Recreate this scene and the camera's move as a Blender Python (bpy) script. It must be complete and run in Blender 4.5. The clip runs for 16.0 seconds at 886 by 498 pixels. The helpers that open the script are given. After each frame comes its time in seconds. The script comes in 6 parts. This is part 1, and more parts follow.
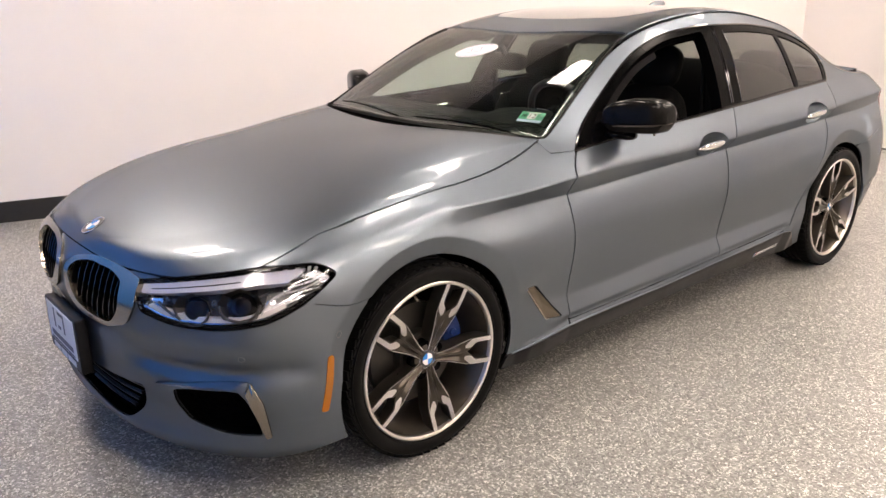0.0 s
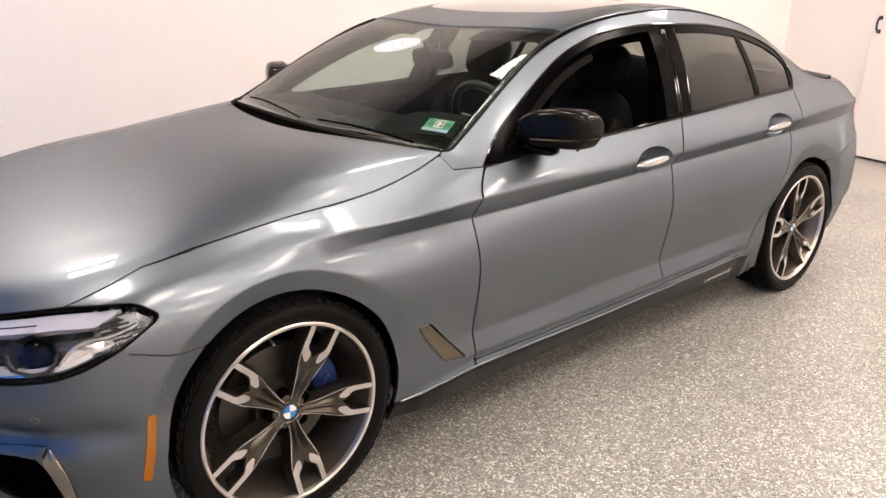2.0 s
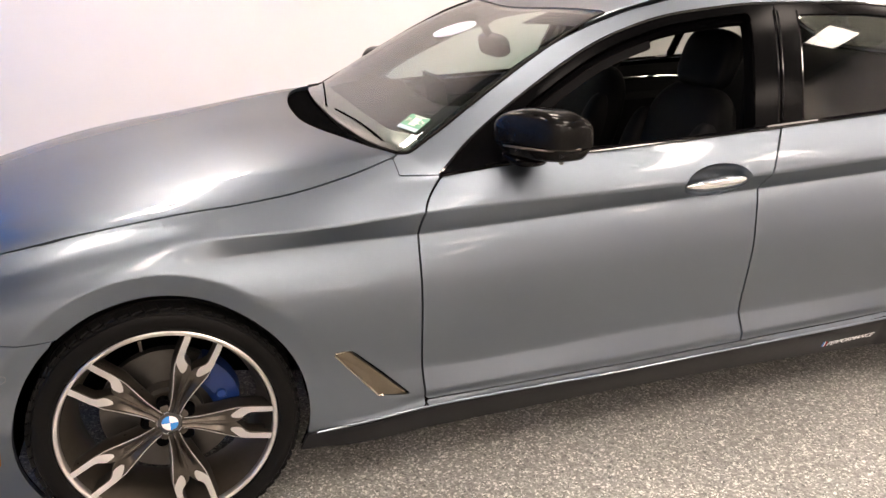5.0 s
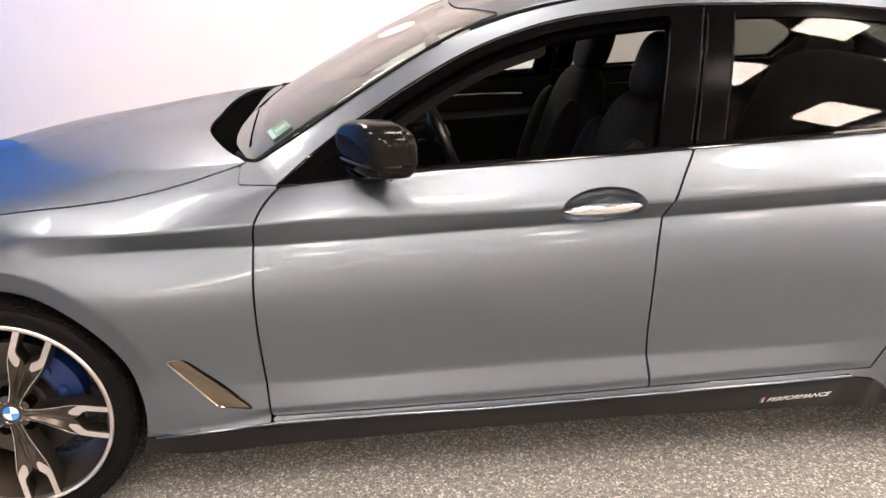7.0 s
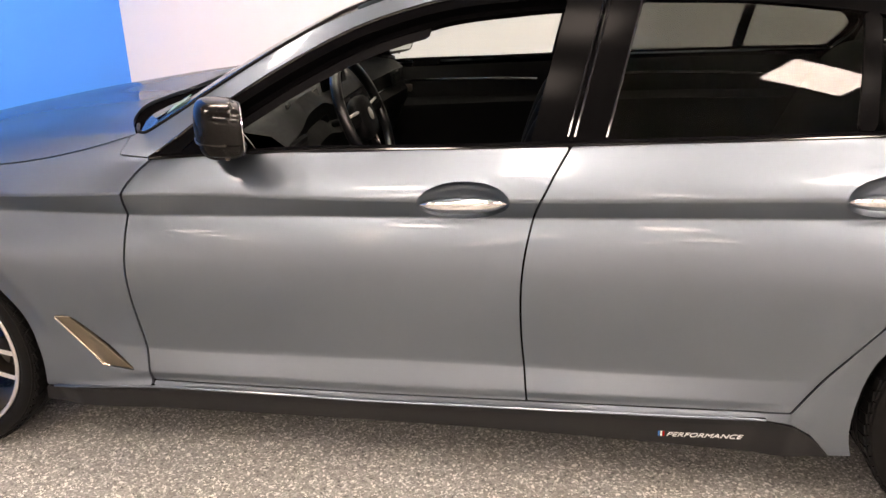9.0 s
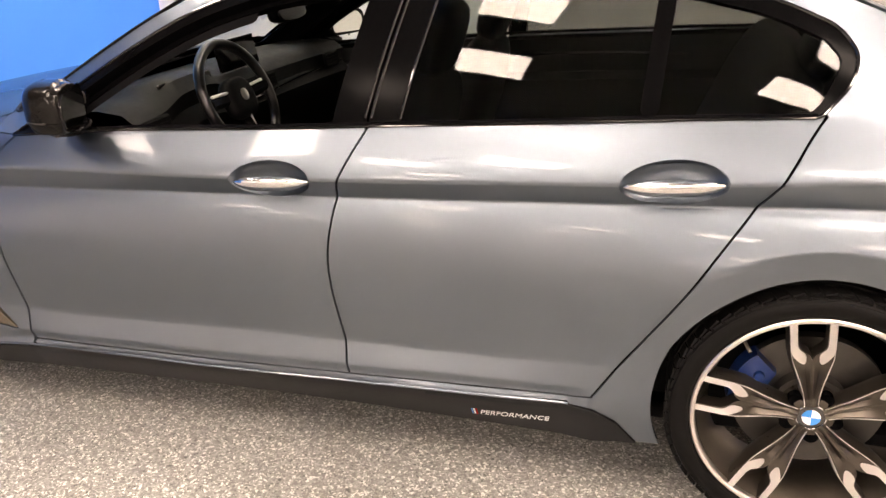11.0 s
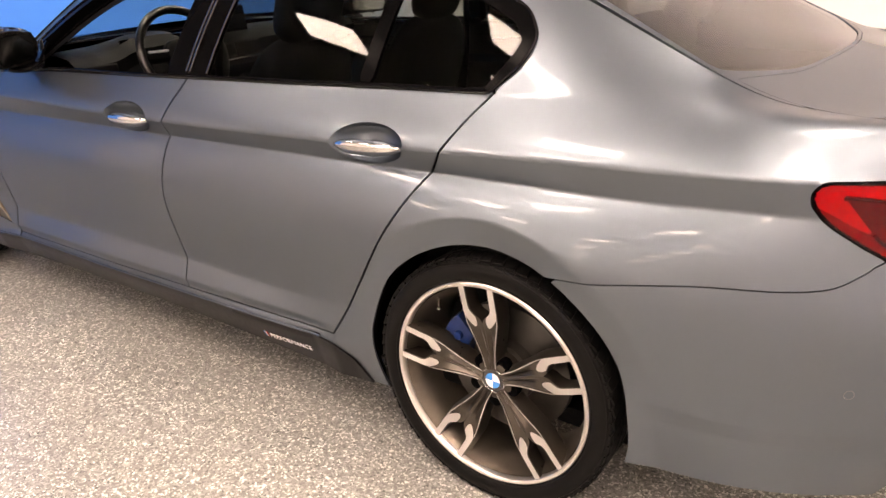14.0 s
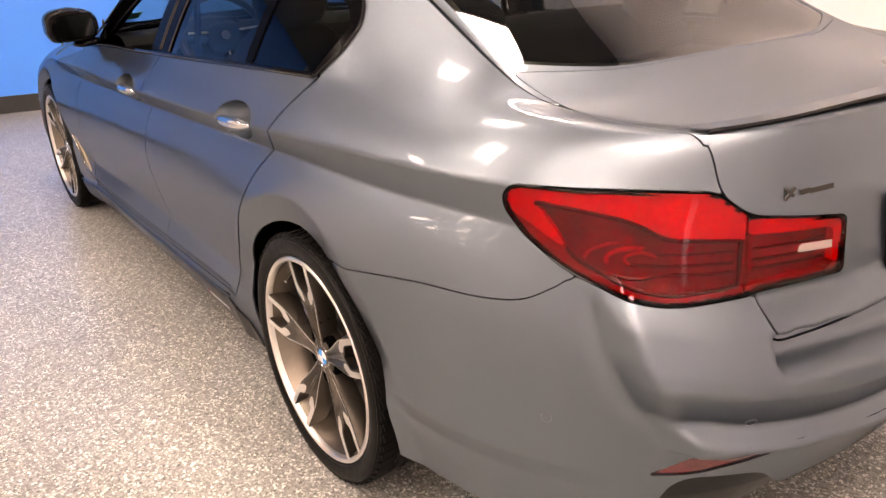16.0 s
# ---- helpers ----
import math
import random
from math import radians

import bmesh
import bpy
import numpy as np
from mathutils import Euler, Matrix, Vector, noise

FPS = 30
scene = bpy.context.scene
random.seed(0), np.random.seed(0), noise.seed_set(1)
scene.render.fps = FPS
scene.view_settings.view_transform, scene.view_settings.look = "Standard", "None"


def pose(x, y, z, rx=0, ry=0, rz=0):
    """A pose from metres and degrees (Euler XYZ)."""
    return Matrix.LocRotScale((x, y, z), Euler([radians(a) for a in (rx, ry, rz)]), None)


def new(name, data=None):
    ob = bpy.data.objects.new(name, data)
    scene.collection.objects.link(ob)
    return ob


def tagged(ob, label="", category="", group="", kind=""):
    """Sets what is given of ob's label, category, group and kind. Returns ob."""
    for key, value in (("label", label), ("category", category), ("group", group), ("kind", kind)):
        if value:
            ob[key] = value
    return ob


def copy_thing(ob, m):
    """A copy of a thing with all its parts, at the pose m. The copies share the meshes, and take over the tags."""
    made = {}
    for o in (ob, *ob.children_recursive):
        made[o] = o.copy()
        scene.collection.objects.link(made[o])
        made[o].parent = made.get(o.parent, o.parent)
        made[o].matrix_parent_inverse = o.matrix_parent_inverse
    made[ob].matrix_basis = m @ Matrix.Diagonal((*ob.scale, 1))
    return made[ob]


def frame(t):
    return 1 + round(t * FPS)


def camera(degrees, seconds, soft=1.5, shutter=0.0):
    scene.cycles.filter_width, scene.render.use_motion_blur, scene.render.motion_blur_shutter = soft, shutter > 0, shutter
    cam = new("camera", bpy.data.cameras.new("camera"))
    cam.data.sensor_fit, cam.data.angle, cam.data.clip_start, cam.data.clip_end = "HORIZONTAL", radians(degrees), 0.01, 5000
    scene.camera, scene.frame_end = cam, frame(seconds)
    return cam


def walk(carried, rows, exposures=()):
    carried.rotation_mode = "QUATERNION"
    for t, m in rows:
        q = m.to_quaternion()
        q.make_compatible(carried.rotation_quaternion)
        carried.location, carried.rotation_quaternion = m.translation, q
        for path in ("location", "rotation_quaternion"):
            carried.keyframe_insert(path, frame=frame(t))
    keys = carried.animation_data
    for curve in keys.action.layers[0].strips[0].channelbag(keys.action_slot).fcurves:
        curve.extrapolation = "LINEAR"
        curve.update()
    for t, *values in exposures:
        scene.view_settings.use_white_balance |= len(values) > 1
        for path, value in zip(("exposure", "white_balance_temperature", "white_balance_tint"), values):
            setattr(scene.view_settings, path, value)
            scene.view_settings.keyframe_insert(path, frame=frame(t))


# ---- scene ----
cam = camera(59.3, 16.0)
EXPOSURES = [(0, -.09, 7050, 14), (1, -.06, 7050, 14), (2.5, .0, 7050, 15), (3.5, .05, 7050, 14), (6, .35, 7000, 15.5), (8, .44, 7150, 17), (11, .49, 7500, 18), (14, .33, 7750, 21), (16, .28, 7850, 23)]
PATH = [
    (0.0, -1.4973, -2.7257, 1.4830, 72.29, 0.59, -40.61),
    (0.5, -1.3513, -2.7689, 1.4916, 71.97, 0.30, -40.36),
    (1.0, -1.2384, -2.8048, 1.4833, 71.59, -0.10, -40.49),
    (1.5, -1.1270, -2.7427, 1.4682, 71.43, -0.60, -40.48),
    (2.0, -0.9534, -2.6299, 1.4875, 71.44, -1.06, -40.59),
    (2.5, -0.7164, -2.5686, 1.4650, 71.89, -2.28, -38.70),
    (3.0, -0.5489, -2.5937, 1.4646, 72.57, -2.11, -34.46),
    (3.5, -0.4220, -2.7017, 1.4606, 71.85, -0.75, -30.63),
    (6.0, 0.5933, -2.8091, 1.4724, 70.38, 0.01, -10.38),
    (6.5, 0.8055, -2.7833, 1.4803, 70.58, 0.31, -7.76),
    (7.0, 1.0112, -2.8268, 1.4767, 69.82, 0.74, -5.53),
    (7.5, 1.2244, -2.8433, 1.4790, 69.07, 0.48, -2.62),
    (8.0, 1.4361, -2.7913, 1.4655, 69.00, 0.09, 2.31),
    (10.5, 2.4430, -2.6795, 1.4546, 67.64, 2.44, 14.13),
    (11.0, 2.6097, -2.6182, 1.4590, 67.36, 2.12, 16.37),
    (11.5, 2.8338, -2.5151, 1.4468, 68.50, 1.93, 19.14),
    (12.0, 3.0597, -2.5188, 1.4378, 68.35, 2.10, 21.27),
    (12.5, 3.2538, -2.5049, 1.4413, 67.94, 1.66, 24.23),
    (13.0, 3.4868, -2.3992, 1.4119, 68.26, 0.71, 28.94),
    (13.5, 3.6703, -2.3569, 1.4095, 68.32, 1.22, 31.83),
    (14.0, 3.8740, -2.3132, 1.4032, 67.42, 1.59, 35.39),
    (14.5, 4.0582, -2.1306, 1.3802, 67.36, 1.29, 40.83),
    (15.0, 4.2525, -1.9954, 1.3751, 67.65, 1.85, 45.11),
    (15.5, 4.4452, -1.8823, 1.3708, 67.09, 2.57, 48.92),
    (16.0, 4.6149, -1.6424, 1.3547, 67.76, 2.13, 53.88),
]
walk(cam, [(t, pose(*p)) for t, *p in PATH], EXPOSURES)

# ---- light of the room ----
world = bpy.data.worlds.new("room_world")
scene.world = world
world.use_nodes = True
world.node_tree.nodes["Background"].inputs[0].default_value = (0.9, 0.86, 0.84, 1)
world.node_tree.nodes["Background"].inputs[1].default_value = 0.05
CEIL = 4.0
PANEL_POWER = 40.0


# ---- materials ----
def material(name, color, rough=0.5, metal=0.0, **extra):
    m = bpy.data.materials.new(name)
    m.use_nodes = True
    b = m.node_tree.nodes["Principled BSDF"]
    b.inputs["Base Color"].default_value = (*color, 1)
    b.inputs["Roughness"].default_value = rough
    b.inputs["Metallic"].default_value = metal
    for key, value in extra.items():
        b.inputs[key.replace("_", " ")].default_value = value
    return m


def grain(m, scale, color_spread, rough_spread=0.0, bump=0.0, detail=4.0, bump_scale=None):
    """Breaks a material's colour, gloss and relief up with two scales of noise."""
    t = m.node_tree
    n, l = t.nodes, t.links
    b = n["Principled BSDF"]
    co = n.new("ShaderNodeTexCoord")
    fine, wide = n.new("ShaderNodeTexNoise"), n.new("ShaderNodeTexNoise")
    fine.inputs["Scale"].default_value, fine.inputs["Detail"].default_value = scale, detail
    wide.inputs["Scale"].default_value, wide.inputs["Detail"].default_value = scale / 12, 3
    for node in (fine, wide):
        l.new(co.outputs["Object"], node.inputs["Vector"])
    mixed = n.new("ShaderNodeMath")
    mixed.operation = "ADD"
    l.new(fine.outputs["Fac"], mixed.inputs[0])
    l.new(wide.outputs["Fac"], mixed.inputs[1])
    ramp = n.new("ShaderNodeMapRange")
    ramp.inputs["From Min"].default_value, ramp.inputs["From Max"].default_value = 0.6, 1.4
    ramp.inputs["To Min"].default_value, ramp.inputs["To Max"].default_value = 1 - color_spread, 1 + color_spread
    l.new(mixed.outputs[0], ramp.inputs["Value"])
    tint = n.new("ShaderNodeVectorMath")
    tint.operation = "SCALE"
    tint.inputs[0].default_value = b.inputs["Base Color"].default_value[:3]
    l.new(ramp.outputs[0], tint.inputs["Scale"])
    l.new(tint.outputs[0], b.inputs["Base Color"])
    if rough_spread:
        r = n.new("ShaderNodeMapRange")
        base = b.inputs["Roughness"].default_value
        r.inputs["From Min"].default_value, r.inputs["From Max"].default_value = 0.6, 1.4
        r.inputs["To Min"].default_value, r.inputs["To Max"].default_value = base - rough_spread, base + rough_spread
        l.new(mixed.outputs[0], r.inputs["Value"])
        l.new(r.outputs[0], b.inputs["Roughness"])
    if bump:
        k = n.new("ShaderNodeBump")
        k.inputs["Strength"].default_value, k.inputs["Distance"].default_value = 1.0, bump
        src = fine
        if bump_scale:
            src = n.new("ShaderNodeTexNoise")
            src.inputs["Scale"].default_value = bump_scale
            l.new(co.outputs["Object"], src.inputs["Vector"])
        l.new(src.outputs["Fac"], k.inputs["Height"])
        l.new(k.outputs[0], b.inputs["Normal"])
    return m


def glass(name, color, rough=0.0):
    """Thin pane: clear tinted see-through with a mirror gloss by Fresnel."""
    m = bpy.data.materials.new(name)
    m.use_nodes = True
    t = m.node_tree
    t.nodes.clear()
    out, mix = t.nodes.new("ShaderNodeOutputMaterial"), t.nodes.new("ShaderNodeMixShader")
    clear, gloss = t.nodes.new("ShaderNodeBsdfTransparent"), t.nodes.new("ShaderNodeBsdfGlossy")
    facing_node, power, fres = t.nodes.new("ShaderNodeLayerWeight"), t.nodes.new("ShaderNodeMath"), t.nodes.new("ShaderNodeMath")
    facing_node.inputs["Blend"].default_value = 0.5
    power.operation, fres.operation = "POWER", "MULTIPLY_ADD"
    power.inputs[1].default_value, fres.inputs[1].default_value, fres.inputs[2].default_value = 4.6, 0.95, 0.022
    t.links.new(facing_node.outputs["Facing"], power.inputs[0])
    t.links.new(power.outputs[0], fres.inputs[0])
    clear.inputs["Color"].default_value = (*color, 1)
    gloss.inputs["Roughness"].default_value = rough
    t.links.new(fres.outputs[0], mix.inputs["Fac"])
    t.links.new(clear.outputs[0], mix.inputs[1])
    t.links.new(gloss.outputs[0], mix.inputs[2])
    t.links.new(mix.outputs[0], out.inputs["Surface"])
    return m


def paint_material():
    """Blue-grey metallic paint: flakes in a tinted base that scatter wide and narrow, under a clear coat."""
    m = bpy.data.materials.new("bluestone_metallic_paint")
    m.use_nodes = True
    t = m.node_tree
    t.nodes.clear()
    n, l = t.nodes, t.links
    co = n.new("ShaderNodeTexCoord")
    flakes = n.new("ShaderNodeTexVoronoi")
    flakes.inputs["Scale"].default_value = 1400
    l.new(co.outputs["Object"], flakes.inputs["Vector"])
    bump = n.new("ShaderNodeBump")
    bump.inputs["Strength"].default_value, bump.inputs["Distance"].default_value = 0.12, 0.0004
    l.new(flakes.outputs["Distance"], bump.inputs["Height"])
    peel = n.new("ShaderNodeTexNoise")
    peel.inputs["Scale"].default_value = 160
    l.new(co.outputs["Object"], peel.inputs["Vector"])
    coat_bump = n.new("ShaderNodeBump")
    coat_bump.inputs["Strength"].default_value, coat_bump.inputs["Distance"].default_value = 0.05, 0.0006
    l.new(peel.outputs["Fac"], coat_bump.inputs["Height"])
    lobes = []
    for rough, color in ((0.445, (0.131, 0.153, 0.177)), (0.29, (0.133, 0.156, 0.181))):
        lobe = n.new("ShaderNodeBsdfAnisotropic")
        lobe.distribution = "BECKMANN"
        lobe.inputs["Color"].default_value, lobe.inputs["Roughness"].default_value = (*color, 1), rough
        l.new(bump.outputs[0], lobe.inputs["Normal"])
        lobes.append(lobe)
    base = n.new("ShaderNodeMixShader")
    base.inputs["Fac"].default_value = 0.24
    pigment = n.new("ShaderNodeBsdfDiffuse")
    pigment.inputs["Color"].default_value = (0.007, 0.0085, 0.0105, 1)
    under = n.new("ShaderNodeAddShader")
    coat = n.new("ShaderNodeBsdfAnisotropic")
    coat.inputs["Roughness"].default_value = 0.04
    l.new(coat_bump.outputs[0], coat.inputs["Normal"])
    fresnel, top, out = n.new("ShaderNodeFresnel"), n.new("ShaderNodeMixShader"), n.new("ShaderNodeOutputMaterial")
    fresnel.inputs["IOR"].default_value = 1.36
    l.new(coat_bump.outputs[0], fresnel.inputs["Normal"])
    l.new(lobes[0].outputs[0], base.inputs[1])
    l.new(lobes[1].outputs[0], base.inputs[2])
    l.new(base.outputs[0], under.inputs[0])
    l.new(pigment.outputs[0], under.inputs[1])
    thin = n.new("ShaderNodeMath")
    thin.operation = "MULTIPLY"
    thin.inputs[1].default_value = 0.72
    l.new(fresnel.outputs[0], thin.inputs[0])
    l.new(thin.outputs[0], top.inputs["Fac"])
    l.new(under.outputs[0], top.inputs[1])
    l.new(coat.outputs[0], top.inputs[2])
    l.new(top.outputs[0], out.inputs["Surface"])
    return m


def flake_floor():
    """Seamless epoxy floor: grey ground with white, grey and dark vinyl chips under a glossy seal coat."""
    m = material("chip_epoxy_floor", (0.4, 0.4, 0.38), 0.35, 0.0, Coat_Weight=0.35, Coat_Roughness=0.16)
    t = m.node_tree
    n, l = t.nodes, t.links
    b = n["Principled BSDF"]
    co = n.new("ShaderNodeTexCoord")
    warp = n.new("ShaderNodeTexNoise")
    warp.inputs["Scale"].default_value = 90
    l.new(co.outputs["Object"], warp.inputs["Vector"])
    move = n.new("ShaderNodeMix")
    move.data_type = "VECTOR"
    move.inputs["Factor"].default_value = 0.018
    l.new(co.outputs["Object"], move.inputs["A"])
    l.new(warp.outputs["Color"], move.inputs["B"])
    chips = n.new("ShaderNodeTexVoronoi")
    chips.inputs["Scale"].default_value = 185
    l.new(move.outputs["Result"], chips.inputs["Vector"])
    ramp = n.new("ShaderNodeValToRGB")
    ramp.color_ramp.interpolation = "CONSTANT"
    e = ramp.color_ramp.elements
    e[0].position, e[0].color = 0.0, (0.185, 0.183, 0.169, 1)
    e[1].position, e[1].color = 0.30, (0.30, 0.295, 0.275, 1)
    for pos, c in ((0.50, (0.235, 0.232, 0.215, 1)), (0.66, (0.38, 0.372, 0.35, 1)), (0.83, (0.74, 0.725, 0.68, 1)), (0.955, (0.09, 0.09, 0.085, 1))):
        k = e.new(pos)
        k.color = c
    pick = n.new("ShaderNodeSeparateColor")
    l.new(chips.outputs["Color"], pick.inputs[0])
    l.new(pick.outputs[0], ramp.inputs["Fac"])
    wide = n.new("ShaderNodeTexNoise")
    wide.inputs["Scale"].default_value, wide.inputs["Detail"].default_value = 1.3, 5
    l.new(co.outputs["Object"], wide.inputs["Vector"])
    shade = n.new("ShaderNodeMapRange")
    shade.inputs["To Min"].default_value, shade.inputs["To Max"].default_value = 0.74, 1.13
    l.new(wide.outputs["Fac"], shade.inputs["Value"])
    tint = n.new("ShaderNodeVectorMath")
    tint.operation = "SCALE"
    l.new(ramp.outputs["Color"], tint.inputs[0])
    l.new(shade.outputs[0], tint.inputs["Scale"])
    l.new(tint.outputs[0], b.inputs["Base Color"])
    bump = n.new("ShaderNodeBump")
    bump.inputs["Strength"].default_value, bump.inputs["Distance"].default_value = 0.6, 0.0015
    l.new(pick.outputs[1], bump.inputs["Height"])
    l.new(bump.outputs[0], b.inputs["Normal"])
    return m


def emitter(name, color, strength):
    m = material(name, color, 0.4)
    b = m.node_tree.nodes["Principled BSDF"]
    b.inputs["Emission Color"].default_value = (*color, 1)
    b.inputs["Emission Strength"].default_value = strength
    return m


PAINT = paint_material()
FLOOR = flake_floor()
WALL = grain(material("white_wall_paint", (0.80, 0.765, 0.75), 0.6), 3, 0.02, 0.05, 0.0006, bump_scale=220)
BLUE = grain(material("blue_wall_paint", (0.035, 0.235, 0.80), 0.5), 3, 0.04, 0.05, 0.0006, bump_scale=220)
BASE = grain(material("black_vinyl_base", (0.012, 0.012, 0.013), 0.4), 30, 0.3, 0.08)
CEILING = grain(material("grey_painted_ceiling", (0.25, 0.246, 0.237), 0.8), 40, 0.1, 0, 0.001)
STEEL = grain(material("white_steel_grid", (0.75, 0.75, 0.74), 0.4), 30, 0.02)
DAYLIGHT = emitter("daylight_pane", (0.86, 0.94, 1.0), 2.0)
LIGHT = emitter("led_diffuser", (1.0, 0.90, 0.82), PANEL_POWER)
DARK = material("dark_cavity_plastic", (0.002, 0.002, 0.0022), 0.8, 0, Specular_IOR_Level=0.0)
ROOF_GLASS = material("smoked_roof_glass", (0.05, 0.05, 0.05), 0.04, 0, Specular_IOR_Level=1.0, Coat_Weight=1.0)
BLACK_GLOSS = material("gloss_black_trim", (0.002, 0.002, 0.0024), 0.03, 0, Specular_IOR_Level=0.07)
BLACK_TRIM = material("black_window_trim", (0.002, 0.002, 0.0022), 0.16, 0, Specular_IOR_Level=0.018)
SKIRT = grain(material("satin_black_skirt", (0.006, 0.006, 0.007), 0.36, 0, Specular_IOR_Level=0.22), 60, 0.25, 0.06)
RUBBER = grain(material("tyre_rubber", (0.0035, 0.0033, 0.0032), 0.5, 0, Specular_IOR_Level=0.1), 60, 0.3, 0.1, 0.0004)
TREAD = grain(material("tread_rubber", (0.003, 0.003, 0.003), 0.7, 0, Specular_IOR_Level=0.12), 60, 0.3, 0.1, 0.0006)
RIM = grain(material("bicolour_grey_alloy", (0.072, 0.063, 0.053), 0.3, 0.85), 80, 0.08, 0.05)
REFLECTOR_WHITE = material("white_lamp_reflector", (0.5, 0.5, 0.5), 0.25)
RIM_CUT = grain(material("machined_alloy_face", (0.84, 0.81, 0.78), 0.36, 0.4), 40, 0.03, 0.03)
RIM_LIP = grain(material("machined_rim_edge", (0.70, 0.66, 0.62), 0.3, 0.95), 40, 0.03, 0.03)
RIM_BARREL = grain(material("dark_bronze_barrel", (0.19, 0.165, 0.135), 0.34, 0.9), 60, 0.1, 0.04)
RIM_DARK = material("dark_alloy_pocket", (0.03, 0.028, 0.025), 0.45, 0.6)
DISC = grain(material("cast_brake_disc", (0.09, 0.085, 0.078), 0.42, 0.9), 50, 0.15, 0.1)
CALIPER = material("blue_caliper_enamel", (0.006, 0.022, 0.10), 0.3, 0.0, Coat_Weight=0.15, Specular_IOR_Level=0.25)
CHROME = material("bright_chrome", (0.66, 0.655, 0.65), 0.10, 1.0)
CERIUM = grain(material("cerium_grey_metal", (0.36, 0.325, 0.27), 0.2, 1.0), 90, 0.04, 0.03)
RED_GLASS = glass("red_lamp_lens", (0.80, 0.001, 0.014))
TINT = glass("tinted_privacy_glass", (0.30, 0.32, 0.30))
SCREEN = glass("windscreen_glass", (0.62, 0.70, 0.66))
CLEAR = glass("clear_lamp_lens", (0.92, 0.93, 0.95))
WHITE = material("white_print", (0.8, 0.8, 0.8), 0.4)
BLUE_PRINT = material("blue_print", (0.02, 0.16, 0.5), 0.3)
LEATHER = grain(material("black_leather", (0.0035, 0.0035, 0.004), 0.6, 0, Specular_IOR_Level=0.12), 60, 0.3, 0.1, 0.0008, bump_scale=300)
CABIN = grain(material("black_cabin_plastic", (0.003, 0.003, 0.0034), 0.7, 0, Specular_IOR_Level=0.05), 90, 0.25, 0.08, 0.0004)


# ---- helpers for meshes ----
def mesh_object(name, verts, faces, mat, parent=None, smooth=True, label=""):
    me = bpy.data.meshes.new(name)
    me.from_pydata([tuple(v) for v in verts], [], [tuple(f) for f in faces])
    me.materials.append(mat)
    if smooth:
        me.polygons.foreach_set("use_smooth", [True] * len(me.polygons))
    me.update()
    ob = new(name, me)
    if parent:
        ob.parent = parent
    return tagged(ob, label) if label else ob


def part(name, bm, mat, parent=None, label="", smooth=True):
    me = bpy.data.meshes.new(name)
    bm.to_mesh(me)
    bm.free()
    me.materials.append(mat)
    if smooth:
        me.polygons.foreach_set("use_smooth", [True] * len(me.polygons))
        me.set_sharp_from_angle(angle=radians(38))
    ob = new(name, me)
    if parent:
        ob.parent = parent
    return tagged(ob, label) if label else ob


def box(bm, lo, hi, bevel=0.0, seg=2, m=None):
    """Adds a box from corner lo to corner hi, its edges rounded, turned by m."""
    lo, hi = Vector(lo), Vector(hi)
    made = bmesh.ops.create_cube(bm, size=1.0)["verts"]
    for v in made:
        v.co = Vector(((lo[i] + hi[i]) / 2 + v.co[i] * (hi[i] - lo[i]) for i in range(3)))
    geom = made
    if bevel:
        edges = list({e for v in made for e in v.link_edges})
        got = bmesh.ops.bevel(bm, geom=edges, offset=bevel, segments=seg, affect="EDGES", profile=0.6)
        geom = list({v for f in got["faces"] for v in f.verts} | {v for v in made if v.is_valid})
    if m is not None:
        for v in geom:
            v.co = m @ v.co
    return geom


def lathe(bm, profile, n=64, axis="y", centre=(0, 0, 0), close=False):
    """Turns a profile of (radius, along) round an axis."""
    rings = []
    for k in range(n):
        a = 2 * math.pi * k / n
        ring = []
        for r, h in profile:
            p = (r * math.cos(a), h, r * math.sin(a)) if axis == "y" else ((r * math.cos(a), r * math.sin(a), h) if axis == "z" else (h, r * math.cos(a), r * math.sin(a)))
            ring.append(bm.verts.new(Vector(p) + Vector(centre)))
        rings.append(ring)
    m = len(profile)
    for k in range(n):
        a, b = rings[k], rings[(k + 1) % n]
        for i in range(m if close else m - 1):
            j = (i + 1) % m
            bm.faces.new((a[i], a[j], b[j], b[i]))
    bmesh.ops.recalc_face_normals(bm, faces=bm.faces)


def tube(bm, pts, radius, sides=8, closed=False):
    """A round bar along points; radius is a number or one for each point."""
    pts = [Vector(p) for p in pts]
    n = len(pts)
    rad = [radius] * n if isinstance(radius, (int, float)) else radius
    rings, up = [], None
    for i, p in enumerate(pts):
        d = (pts[(i + 1) % n] - pts[i - 1]) if closed or 0 < i < n - 1 else (pts[min(i + 1, n - 1)] - pts[max(i - 1, 0)])
        d.normalize()
        if up is None:
            up = d.orthogonal().normalized()
        up = (up - d * up.dot(d)).normalized()
        side = d.cross(up)
        rings.append([bm.verts.new(p + (up * math.cos(2 * math.pi * k / sides) + side * math.sin(2 * math.pi * k / sides)) * rad[i]) for k in range(sides)])
    for i in range(n if closed else n - 1):
        a, b = rings[i], rings[(i + 1) % n]
        for k in range(sides):
            bm.faces.new((a[k], a[(k + 1) % sides], b[(k + 1) % sides], b[k]))
    if not closed:
        bm.faces.new(rings[0][::-1])
        bm.faces.new(rings[-1])


